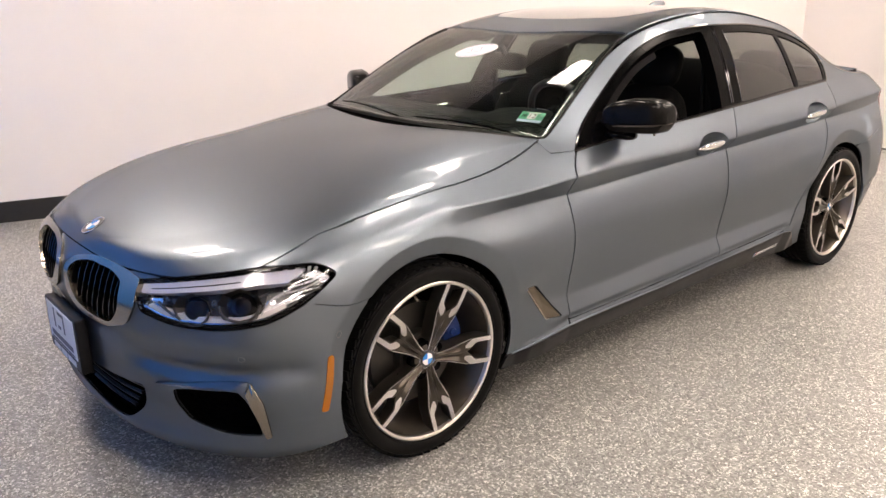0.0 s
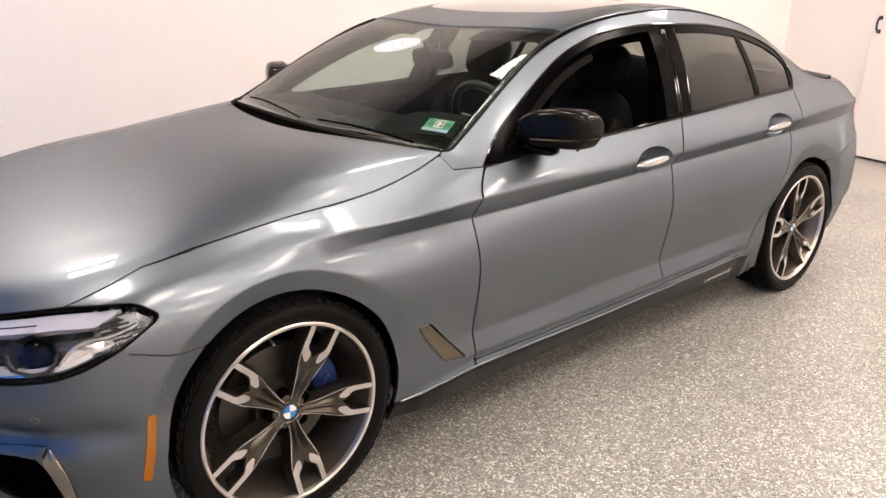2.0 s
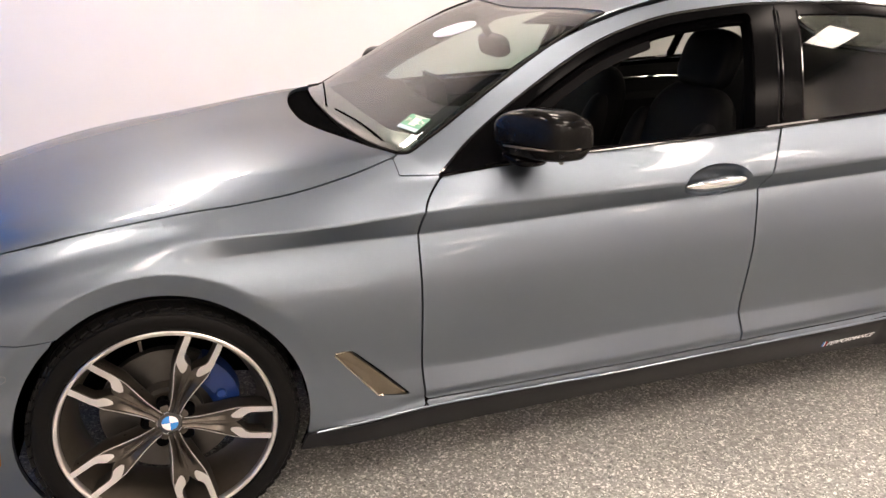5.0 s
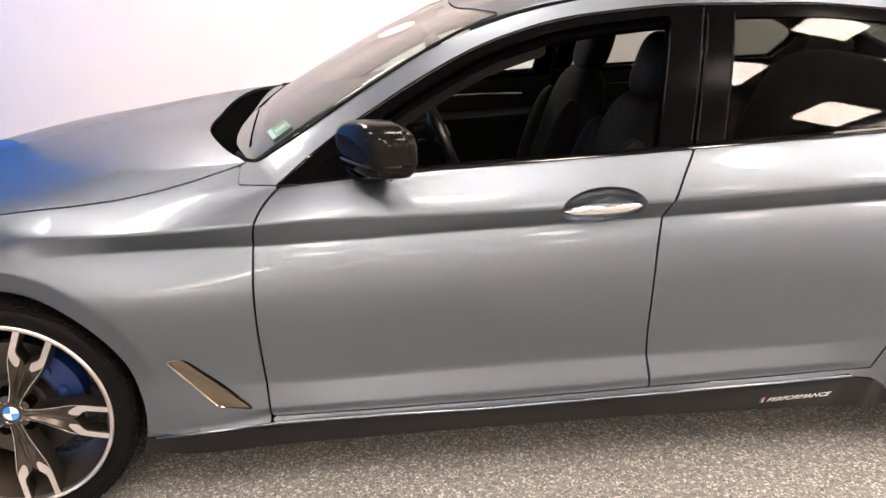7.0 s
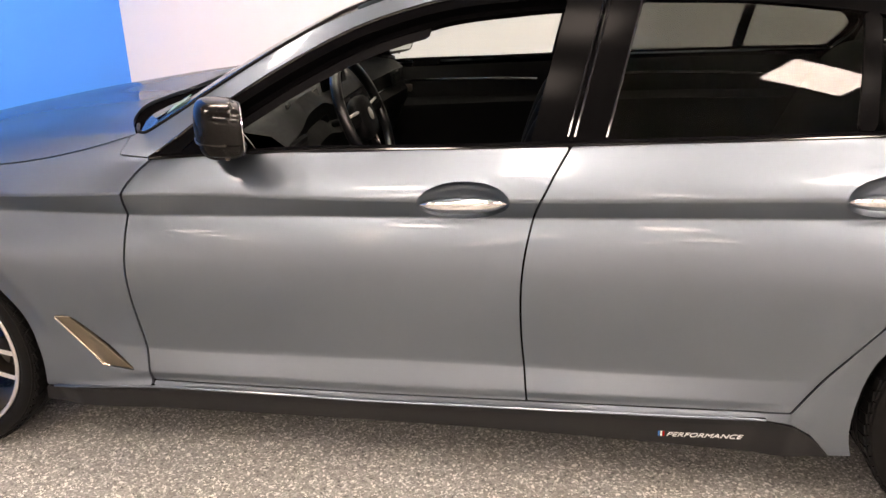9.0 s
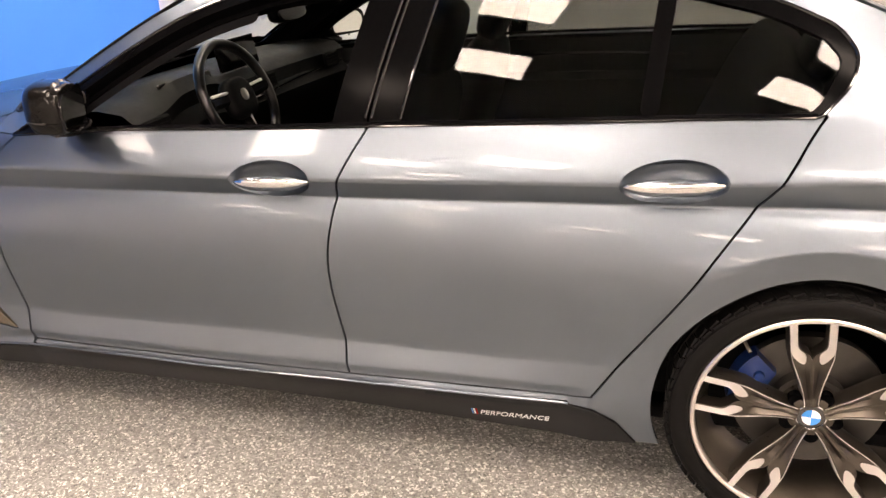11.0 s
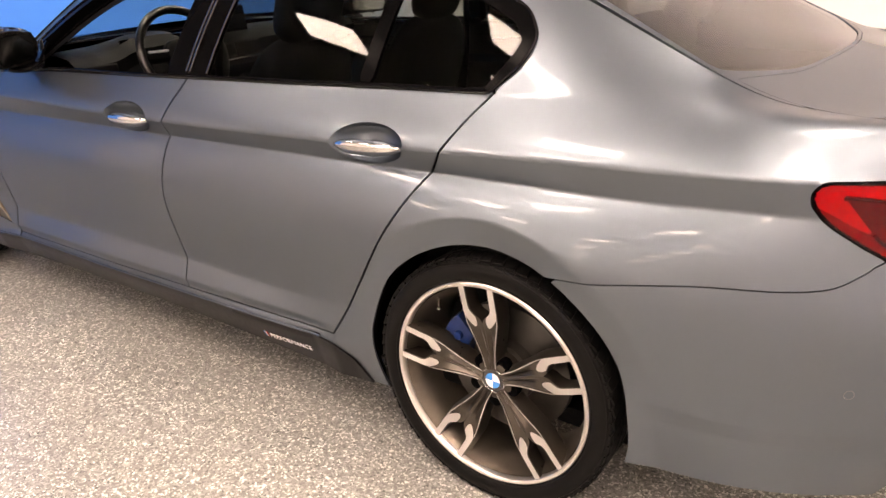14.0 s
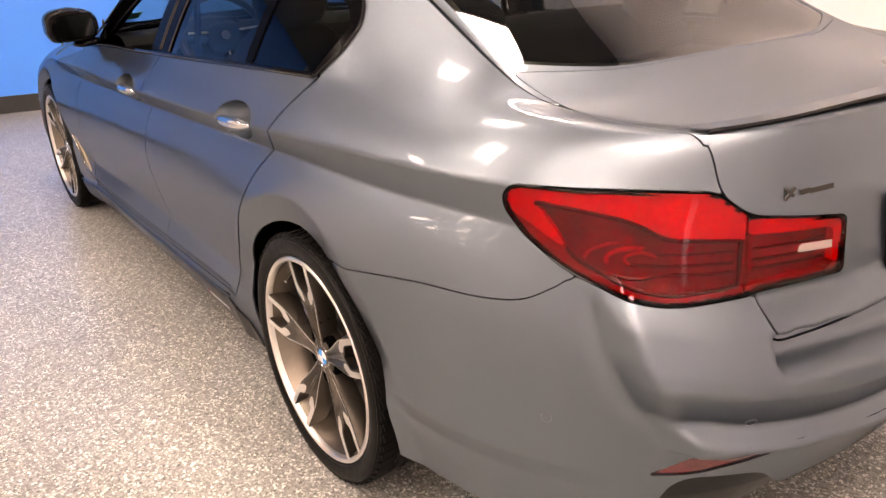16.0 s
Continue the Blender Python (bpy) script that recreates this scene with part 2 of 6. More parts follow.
def smooth_line(pts, steps=8, closed=False):
    """A Catmull-Rom line through points of any dimension."""
    p = np.array(pts, float)
    n = len(p)
    out = []
    for i in range(n if closed else n - 1):
        a, b, c, d = (p[(i - 1) % n], p[i], p[(i + 1) % n], p[(i + 2) % n]) if closed else (p[max(i - 1, 0)], p[i], p[i + 1], p[min(i + 2, n - 1)])
        for k in range(steps):
            t = k / steps
            out.append(0.5 * (2 * b + (c - a) * t + (2 * a - 5 * b + 4 * c - d) * t * t + (3 * b - a - 3 * c + d) * t ** 3))
    if not closed:
        out.append(p[-1])
    return np.array(out)


def round_corners(pts, radius, steps=5):
    """A closed outline with each corner rounded."""
    p = [np.array(q[:2], float) for q in pts]
    n, out = len(p), []
    for i in range(n):
        r = pts[i][2] if len(pts[i]) > 2 else radius
        a, b, c = p[i - 1], p[i], p[(i + 1) % n]
        u, v = a - b, c - b
        lu, lv = np.linalg.norm(u), np.linalg.norm(v)
        k = min(r, 0.45 * lu, 0.45 * lv)
        s, e = b + u / lu * k, b + v / lv * k
        for j in range(steps + 1):
            t = j / steps
            out.append((1 - t) ** 2 * s + 2 * t * (1 - t) * b + t * t * e)
    return np.array(out)


def inside_distance(outline, q):
    """Signed distance of points q to a closed outline, positive inside."""
    a = np.asarray(outline, float)
    b = np.roll(a, -1, 0)
    best = np.full(len(q), 1e9)
    odd = np.zeros(len(q), bool)
    for (ax, ay), (bx, by) in zip(a, b):
        ex, ey = bx - ax, by - ay
        px, py = q[:, 0] - ax, q[:, 1] - ay
        t = np.clip((px * ex + py * ey) / (ex * ex + ey * ey + 1e-12), 0, 1)
        best = np.minimum(best, np.hypot(px - t * ex, py - t * ey))
        cross = (ay > q[:, 1]) != (by > q[:, 1])
        if abs(ey) > 1e-12:
            odd ^= cross & (q[:, 0] < ex * (q[:, 1] - ay) / ey + ax)
    return np.where(odd, best, -best)


# ---- the room ----
# the room stands askew to the car: its corner, where the blue and the white wall meet, is the origin of ROOM
ROOM = pose(-2.04, 3.83, 0, 0, 0, -14.5)
DEEP, LONG = 20.0, 9.6


def slab(name, lo, hi, mat, label, category="wall"):
    bm = bmesh.new()
    box(bm, lo, hi)
    ob = part(name, bm, mat, None, "", False)
    ob.matrix_world = ROOM
    return tagged(ob, label, category, kind="structure")


slab("floor", (-0.2, -DEEP - 0.2, -0.15), (LONG + 0.2, 0.2, 0), FLOOR, "grey chip-flake epoxy floor with a glossy seal", "floor")
slab("wall_north", (0, 0, 0), (LONG, 0.15, CEIL), WALL, "plain white painted showroom wall")
slab("wall_west", (-0.15, -8.4, 0), (0, 0.15, CEIL), BLUE, "bright blue painted accent wall")
slab("wall_southwest", (-0.15, -DEEP, 0), (0, -8.4, CEIL), WALL, "plain white painted showroom wall")
for lo, hi_corner in (((LONG, -2.94, 0), (LONG + 0.15, 0.15, CEIL)), ((LONG, -DEEP, 0), (LONG + 0.15, -3.10, CEIL)), ((LONG, -3.10, 1.7), (LONG + 0.15, -2.94, CEIL)), ((LONG, -3.10, 0), (LONG + 0.15, -2.94, 0.6))):
    slab("wall_east", lo, hi_corner, WALL, "plain white painted showroom wall")
slab("wall_south", (-0.15, -DEEP - 0.15, 0), (LONG + 0.15, -DEEP, CEIL), WALL, "plain white painted showroom wall")
slab("ceiling", (-0.15, -DEEP - 0.15, CEIL), (LONG + 0.15, 0.15, CEIL + 0.12), CEILING, "flat grey painted ceiling", "ceiling")
slab("baseboard", (0.012, -0.012, 0), (LONG, 0, 0.15), BASE, "black vinyl wall base", "baseboard")
slab("baseboard", (0, -DEEP, 0), (0.012, -0.013, 0.15), BASE, "black vinyl wall base", "baseboard")
slab("baseboard", (0.013, -DEEP, 0), (LONG - 0.013, -DEEP + 0.012, 0.15), BASE, "black vinyl wall base", "baseboard")


def east_door():
    """A white slab door with a black pull handle, standing a little off the floor."""
    bm = bmesh.new()
    box(bm, (LONG - 0.045, -1.95, 0.022), (LONG - 0.003, -1.0, 2.08), 0.004, 1)
    leaf = part("door_1", bm, WALL, None, "", False)
    leaf.matrix_world = ROOM
    tagged(leaf, "closed white slab door with a black pull handle", "door", kind="structure")
    bm = bmesh.new()
    tube(bm, smooth_line([(LONG - 0.045, -1.07, 1.30), (LONG - 0.075, -1.07, 1.292), (LONG - 0.090, -1.07, 1.24), (LONG - 0.075, -1.07, 1.188), (LONG - 0.045, -1.07, 1.18)], 5), 0.009, 8)
    for z in (1.30, 1.18):
        box(bm, (LONG - 0.052, -1.09, z - 0.018), (LONG - 0.045, -1.05, z + 0.018), 0.002, 1)
    part("door_handle", bm, BASE, leaf, "black pull handle")
    bm = bmesh.new()
    box(bm, (LONG - 0.012, -1.95, 0), (LONG - 0.003, -1.0, 0.022))
    part("threshold", bm, BASE, leaf, "black threshold", False)


def east_window():
    """A slit of a window with daylight behind its frosted pane."""
    bm = bmesh.new()
    for lo, hi_corner in (((0, -3.10, 0.6), (0.08, -3.08, 1.7)), ((0, -2.96, 0.6), (0.08, -2.94, 1.7)), ((0, -3.08, 0.6), (0.08, -2.96, 0.62)), ((0, -3.08, 1.68), (0.08, -2.96, 1.7))):
        box(bm, (lo[0] + LONG + 0.03, lo[1], lo[2]), (hi_corner[0] + LONG + 0.03, hi_corner[1], hi_corner[2]))
    root = part("window_1", bm, STEEL, None, "", False)
    root.matrix_world = ROOM
    tagged(root, "tall narrow window with a white frame and frosted pane", "window", kind="structure")
    bm = bmesh.new()
    box(bm, (LONG + 0.06, -3.08, 0.62), (LONG + 0.075, -2.96, 1.68))
    part("pane", bm, DAYLIGHT, root, "bright frosted pane", False)


east_door()
east_window()


def ceiling_light(x, y, lx=0.6, ly=0.6):
    root = tagged(new("ceiling_light"), "white recessed LED ceiling panel, switched on", "ceiling light", "ceiling panels")
    root.matrix_world = ROOM @ pose(x, y, CEIL)
    bm = bmesh.new()
    for lo, hi in (((-lx / 2 - 0.02, -ly / 2 - 0.02), (lx / 2 + 0.02, -ly / 2)), ((-lx / 2 - 0.02, ly / 2), (lx / 2 + 0.02, ly / 2 + 0.02)), ((-lx / 2 - 0.02, -ly / 2), (-lx / 2, ly / 2)), ((lx / 2, -ly / 2), (lx / 2 + 0.02, ly / 2))):
        box(bm, (*lo, -0.018), (*hi, -0.002))
    part("frame", bm, STEEL, root, "", False)
    bm = bmesh.new()
    box(bm, (-lx / 2, -ly / 2, -0.012), (lx / 2, ly / 2, -0.003))
    part("diffuser", bm, LIGHT, root, "glowing white diffuser", False)
    return root


LAMPS = [(1.7, -1.4), (1.75, -.36), (1.9, -3.8), (8.8, -2.3), (8.8, -3.9), (4.7, -1.5), (4.3, -3.3), (7.0, -2.2), (5.3, -4.75), (5.3, -6.2), (4.25, -7.3), (3.15, -6.6), (7.4, -5.15), (7.65, -3.65), (9.2, -5.8), (8.9, -7.6), (7.2, -8.6), (4.6, -9.2)]
LAMPS += [(1.8 + 2.3 * i, -11.4 - 2.4 * j) for i in range(4) for j in range(4)]
first_light = ceiling_light(*LAMPS[0])
for x, y in LAMPS[1:]:
    copy_thing(first_light, ROOM @ pose(x, y, CEIL))

# ---- the car: one loft, cut into panels ----
# x runs back from the front axle, w out from the centre plane, z up; lines run from the nose round the side to the tail.
SKIRT_LINE = [(-.83, 0, .17), (-.80, .33, .16), (-.71, .58, .15), (-.56, .78, .15), (-.37, .875, .17), (0, .88, .2), (.37, .885, .19), (.72, .875, .185), (1.25, .865, .19), (1.8, .865, .195), (2.35, .87, .19), (2.62, .88, .2), (2.975, .89, .25), (3.35, .88, .24), (3.68, .80, .24), (3.86, .66, .25), (3.95, .38, .28), (3.97, 0, .28)]
ROCKER_LINE = [(-.85, 0, .27), (-.82, .33, .27), (-.732, .60, .27), (-.582, .82, .28), (-.37, .905, .28), (0, .905, .28), (.37, .905, .26), (.72, .911, .28), (1.25, .911, .290), (1.8, .911, .306), (2.35, .911, .320), (2.62, .908, .345), (2.975, .912, .36), (3.35, .91, .36), (3.70, .83, .36), (3.90, .68, .37), (4.02, .40, .38), (4.04, 0, .38)]
DOOR_FOLD = [(-.862, 0, .42), (-.832, .33, .42), (-.750, .60, .42), (-.600, .82, .42), (-.37, .92, .42), (0, .925, .43), (.37, .915, .42), (.72, .888, .388), (1.25, .880, .395), (1.8, .880, .403), (2.35, .890, .415), (2.62, .915, .44), (2.975, .93, .47), (3.35, .915, .47), (3.71, .84, .48), (3.91, .68, .48), (4.05, .40, .47), (4.075, 0, .47)]
BULGE_LINE = [(-.866, 0, .56), (-.842, .33, .56), (-.766, .60, .57), (-.612, .82, .58), (-.37, .905, .60), (0, .934, .690), (.37, .927, .680), (.72, .917, .68), (1.25, .915, .69), (1.8, .916, .70), (2.35, .919, .72), (2.62, .927, .73), (2.975, .936, .745), (3.35, .912, .735), (3.72, .83, .68), (3.90, .68, .64), (4.03, .40, .60), (4.06, 0, .60)]
UNDERCUT_LINE = [(-.850, 0, .66), (-.830, .33, .66), (-.754, .60, .66), (-.598, .806, .68), (-.37, .882, .70), (0, .896, .770), (.37, .874, .786), (.72, .872, .788), (1.25, .875, .805), (1.8, .876, .821), (2.35, .874, .840), (2.62, .871, .848), (2.975, .866, .860), (3.35, .849, .868), (3.70, .785, .870), (3.88, .66, .82), (4.00, .40, .78), (4.03, 0, .78)]
CREASE_LINE = [(-.80, 0, .72), (-.78, .33, .72), (-.70, .58, .725), (-.55, .755, .74), (-.35, .835, .775), (0, .856, .822), (.37, .905, .841), (.72, .910, .858), (1.25, .914, .865), (1.8, .914, .875), (2.35, .909, .895), (2.62, .905, .905), (2.975, .895, .925), (3.35, .87, .94), (3.66, .80, .948), (3.84, .65, .94), (3.98, .40, .93), (4.01, 0, .93)]
BELT_LINE = [(-.785, 0, .735), (-.765, .31, .745), (-.68, .54, .755), (-.53, .69, .78), (-.35, .765, .815), (0, .785, .87), (.37, .79, .905), (.76, .845, .935), (1.25, .845, .97), (1.8, .845, 1.0), (2.35, .825, 1.02), (2.62, .81, 1.032), (2.975, .785, 1.045), (3.35, .745, 1.045), (3.66, .69, 1.035), (3.84, .58, 1.03), (3.95, .38, 1.04), (3.98, 0, 1.05)]
ROOF_EDGE = [(-.775, 0, .742), (-.74, .22, .768), (-.62, .40, .792), (-.45, .505, .829), (-.25, .575, .867), (0, .625, .905), (.37, .685, .949), (.70, .735, .985), (1.25, .622, 1.292), (1.8, .585, 1.41), (2.35, .565, 1.41), (2.65, .565, 1.365), (2.975, .575, 1.275), (3.38, .615, 1.095), (3.62, .60, 1.035), (3.80, .50, 1.025), (3.90, .30, 1.04), (3.97, 0, 1.055)]
CENTRE_LINE = [(-.77, 0, .748), (-.72, 0, .775), (-.60, 0, .815), (-.42, 0, .86), (-.22, 0, .90), (0, 0, .94), (.25, 0, .968), (.60, 0, .992), (1.25, 0, 1.308), (1.8, 0, 1.442), (2.35, 0, 1.432), (2.70, 0, 1.395), (3.0, 0, 1.30), (3.36, 0, 1.135), (3.6, 0, 1.075), (3.75, 0, 1.06), (3.88, 0, 1.06), (3.965, 0, 1.06)]
LINES = [SKIRT_LINE, ROCKER_LINE, DOOR_FOLD, BULGE_LINE, UNDERCUT_LINE, CREASE_LINE, BELT_LINE, ROOF_EDGE, CENTRE_LINE]
KINKS = {7: (7,), 8: (7,)}
CREASE = (0, 0.5, 0.2, 0, 0.55, 0.85, 0.6, 0.7, 0)
ROWS_BETWEEN = (8, 20, 20, 27, 12, 13, 28, 28)


def natural_spline(t, p, q):
    """A natural cubic spline through p at t, read at q."""
    n = len(t)
    h = np.diff(t)
    a, r = np.eye(n), np.zeros((n, p.shape[1]))
    for i in range(1, n - 1):
        a[i, i - 1], a[i, i], a[i, i + 1] = h[i - 1], 2 * (h[i - 1] + h[i]), h[i]
        r[i] = 6 * ((p[i + 1] - p[i]) / h[i] - (p[i] - p[i - 1]) / h[i - 1])
    m = np.linalg.solve(a, r)
    k = np.clip(np.searchsorted(t, q, side="right") - 1, 0, n - 2)
    d, e, g = (q - t[k])[:, None], (t[k + 1] - q)[:, None], h[k][:, None]
    return m[k] * e ** 3 / (6 * g) + m[k + 1] * d ** 3 / (6 * g) + (p[k] / g - m[k] * g / 6) * e + (p[k + 1] / g - m[k + 1] * g / 6) * d


def loft():
    cage = np.array(LINES, float)
    steps = np.linalg.norm(np.diff(cage[1:6], axis=1), axis=2).mean(0)
    t = np.concatenate(([0], np.cumsum(steps)))
    q = []
    for i in range(len(t) - 1):
        k = max(4, int(round(steps[i] / 0.0092)))
        q.extend(t[i] + steps[i] * np.arange(k) / k)
    q = np.array(q + [t[-1]])
    curves = []
    for j, line in enumerate(cage):
        cuts = [0, *KINKS.get(j, ()), len(t) - 1]
        got = np.zeros((len(q), 3))
        for a, b in zip(cuts, cuts[1:]):
            sel = (q >= t[a]) & (q <= t[b])
            got[sel] = natural_spline(t[a:b + 1], line[a:b + 1], q[sel])
        got[:, 1] = np.maximum(got[:, 1], 0)
        got[0, 1] = got[-1, 1] = 0
        curves.append(got)
    c = np.array(curves)
    c[8, :, 1] = 0
    gap = np.maximum(np.linalg.norm(np.diff(c, axis=0), axis=2), 1e-5)[:, :, None]
    chord = np.diff(c, axis=0) / gap
    low, high = np.zeros_like(c), np.zeros_like(c)
    for j in range(9):
        if j == 0:
            low[j] = high[j] = chord[0]
        elif j == 8:
            flat = chord[7].copy()
            flat[:, 0] *= 0.2
            flat[:, 2] *= 0.05
            low[j] = high[j] = flat
        else:
            both = (chord[j - 1] * gap[j] + chord[j] * gap[j - 1]) / (gap[j] + gap[j - 1])
            fold = np.full((len(q), 1), CREASE[j])
            if j == 7:
                fold[:, 0] = np.interp(c[7, :, 0], [-.72, -.5, .3, .55, .72], [0, .35, .35, .4, .7])
            if j == 4:
                fold[:, 0] = np.interp(c[4, :, 0], [-.4, .12, .24, .85, 3.6, 3.85], [.05, .05, .7, 1, 1, .3])
            if j == 5:
                fold[:, 0] = np.interp(c[5, :, 0], [-.5, -.2, .08, .18], [.75, .1, .1, 1])
            if j == 2:
                fold[:, 0] = np.interp(c[2, :, 0], [.4, .6, 2.4, 2.7], [.2, 1, 1, .2])
            if j == 6:
                fold[:, 0] = np.interp(c[6, :, 0], [-.5, .5, .8, 2.6, 2.95, 3.5, 3.75], [.1, .1, .6, .6, 0, 0, .3])
            low[j] = (1 - fold) * both + fold * chord[j - 1]
            high[j] = (1 - fold) * both + fold * chord[j]
            if j == 5:
                high[j][:, 1] *= 1 - np.interp(c[5, :, 0], [.7, 1.0, 3.4, 3.7], [0, .5, .5, 0])
            if j == 4:
                roll = np.interp(c[4, :, 0], [.45, .85, 3.5, 3.75], [0, .7, .7, 0])
                low[j][:, 1] *= 1 + roll
    rows, v = [], []
    for j, k in enumerate(ROWS_BETWEEN):
        for i in range(k + (j == 7)):
            s = i / k
            a, b, e, f = 2 * s ** 3 - 3 * s * s + 1, s ** 3 - 2 * s * s + s, -2 * s ** 3 + 3 * s * s, s ** 3 - s * s
            rows.append(a * c[j] + b * gap[j] * high[j] + e * c[j + 1] + f * gap[j] * low[j + 1])
            v.append(j + s)
    return np.array(rows), np.array(v)


GRID, GV = loft()


def sculpt(g):
    """Presses ridges, lips and hollows into the loft."""
    x, w, z = g[:, :, 0], g[:, :, 1], g[:, :, 2]
    low = np.broadcast_to(GV[:, None] < 5.9, x.shape)
    for cx, r, lip in ((0, .366, .058), (2.975, .372, .070)):
        d, turn = np.hypot(x - cx, z - .338), np.arctan2(z - .338, x - cx)
        on = low & (np.abs(d - r - lip) < .010) & (np.abs(x - cx) < .55)
        order = np.argsort(turn[on])
        even = np.convolve(np.pad(w[on][order], 12, mode="edge"), np.full(25, 1 / 25), mode="valid")
        rim = np.interp(turn, turn[on][order], even)
        fade = np.clip((turn - .15) / .3, 0, 1) * np.clip((math.pi - .15 - turn) / .3, 0, 1)
        face = low & (d < r + lip) & (d > r - .1)
        w += np.where(face, (rim - .24 * (r + lip - d) - w) * fade, 0)
    foot = np.interp(x, [.38, .70, 1.37, 1.80, 2.16, 2.40], [.245, .268, .276, .288, .298, .306])
    w += np.where(low & (x > .40) & (x < 2.55), .011 * np.clip((foot + .019 - z) / .019, 0, 1) * np.clip((x - .40) / .06, 0, 1) * np.clip((2.52 - x) / .06, 0, 1), 0)
    w -= np.where(low & (x > .40) & (x < 2.55), .011 * np.clip((foot + .050 - z) / .020, 0, 1) * np.clip((x - .55) / .15, 0, 1) * np.clip((2.46 - x) / .08, 0, 1), 0)
    lip = low & (x < -.3)
    x -= np.where(lip, .020 * np.exp(-((z - .185) / .028) ** 2) - .016 * np.exp(-((z - .29) / .05) ** 2) * np.clip((w - .42) / .08, 0, 1) - .008 * np.exp(-((z - .50) / .03) ** 2), 0) * np.clip((-.3 - x) / .2, 0, 1)
    cheek = np.where(low & (x < -.3), .024 * np.exp(-((z - .452) / .036) ** 2) * np.clip((w - .38) / .12, 0, 1) * np.clip((-.40 - x) / .12, 0, 1), 0)
    x += cheek * .75
    w -= cheek * .65
    glassy = np.clip(GV - 6, 0, 1)[:, None] * np.ones_like(x)
    w += np.where((x > .8) & (x < 3.2), .019 * 4 * glassy * (1 - glassy) * np.clip((3.2 - x) / .3, 0, 1) * np.clip((x - .8) / .3, 0, 1), 0)
    tail = low & (x > 3.55)
    a = (x - w) * .70711
    fold = np.interp(z, [.40, .524, .603, .685, .767], [2.30, 2.262, 2.203, 2.166, 2.145])
    fade = np.clip((.79 - z) / .05, 0, 1)
    ridge = np.where(tail, (.008 * np.exp(-((a - fold - .050) / .03) ** 2) - .008 * np.exp(-((a - fold) / .016) ** 2)) * fade * np.clip((z - .52) / .04, 0, 1), 0)
    edge = np.interp(a, [2.2, 2.22, 2.296, 2.382, 2.509, 2.666], [.650, .648, .634, .622, .608, .600])
    drop = np.interp(a, [2.2, 2.288, 2.401, 2.541], [.578, .562, .542, .532])
    out = np.interp(z - edge, [-.6, 0, .03, .09, .165], [.085, .085, .080, .052, 0])
    under = np.clip((edge - z) / np.maximum(edge - drop, .01), 0, 1)
    ledge = np.clip((drop - z) / .030, 0, 1)
    step = np.where(tail, (out - .070 * under + .042 * ledge) * np.clip((a - fold) / .05, 0, 1), 0) * np.clip((z - .488) / .012, 0, 1)
    x += (ridge + step) * .70711
    w += np.where(w > .02, (ridge + step * np.clip((w - .3) / .3, 0, 1) * .4) * .70711, 0)
    inset = np.where(tail & (x > 3.8), np.clip((.552 - w) / .02, 0, 1), 0)
    slot = np.interp(z, [.642, .662, .700, .711], [0, 1, 1, 0])
    scoop = np.exp(-((z - .760) / .016) ** 2) * np.clip((w - .33) / .05, 0, 1)
    x -= inset * (.050 * slot + .016 * scoop)
    tuck = np.clip((.436 - z) / .05, 0, 1) * np.clip((x - 3.34) / .06, 0, 1) * np.clip((3.84 - x) / .07, 0, 1)
    w -= np.where(low, .016 * tuck, 0)
    return g


GRID = sculpt(GRID)
GR, GC = GRID.shape[:2]
PTS = GRID.reshape(-1, 3)
VV = np.repeat(GV, GC)
idx = np.arange(GR * GC).reshape(GR, GC)
QUADS = np.stack((idx[:-1, :-1], idx[:-1, 1:], idx[1:, 1:], idx[1:, :-1]), -1).reshape(-1, 4)


def point_normals():
    du, dv = np.gradient(GRID, axis=1), np.gradient(GRID, axis=0)
    n = np.cross(du, dv).reshape(-1, 3)
    n /= np.maximum(np.linalg.norm(n, axis=1), 1e-9)[:, None]
    return n


NOR = point_normals()
if NOR[idx[GR // 3, GC // 2], 1] < 0:
    NOR, QUADS = -NOR, QUADS[:, ::-1]
X, W, Z = PTS[:, 0], PTS[:, 1], PTS[:, 2]
SIDE_XZ, TOP_XW, FRONT_WZ = PTS[:, [0, 2]], PTS[:, [0, 1]], PTS[:, [1, 2]]
LAMP_AZ = np.stack(((X + W) * 0.70711, Z), 1)
TAIL_AZ = np.stack(((X - W) * 0.70711, Z), 1)


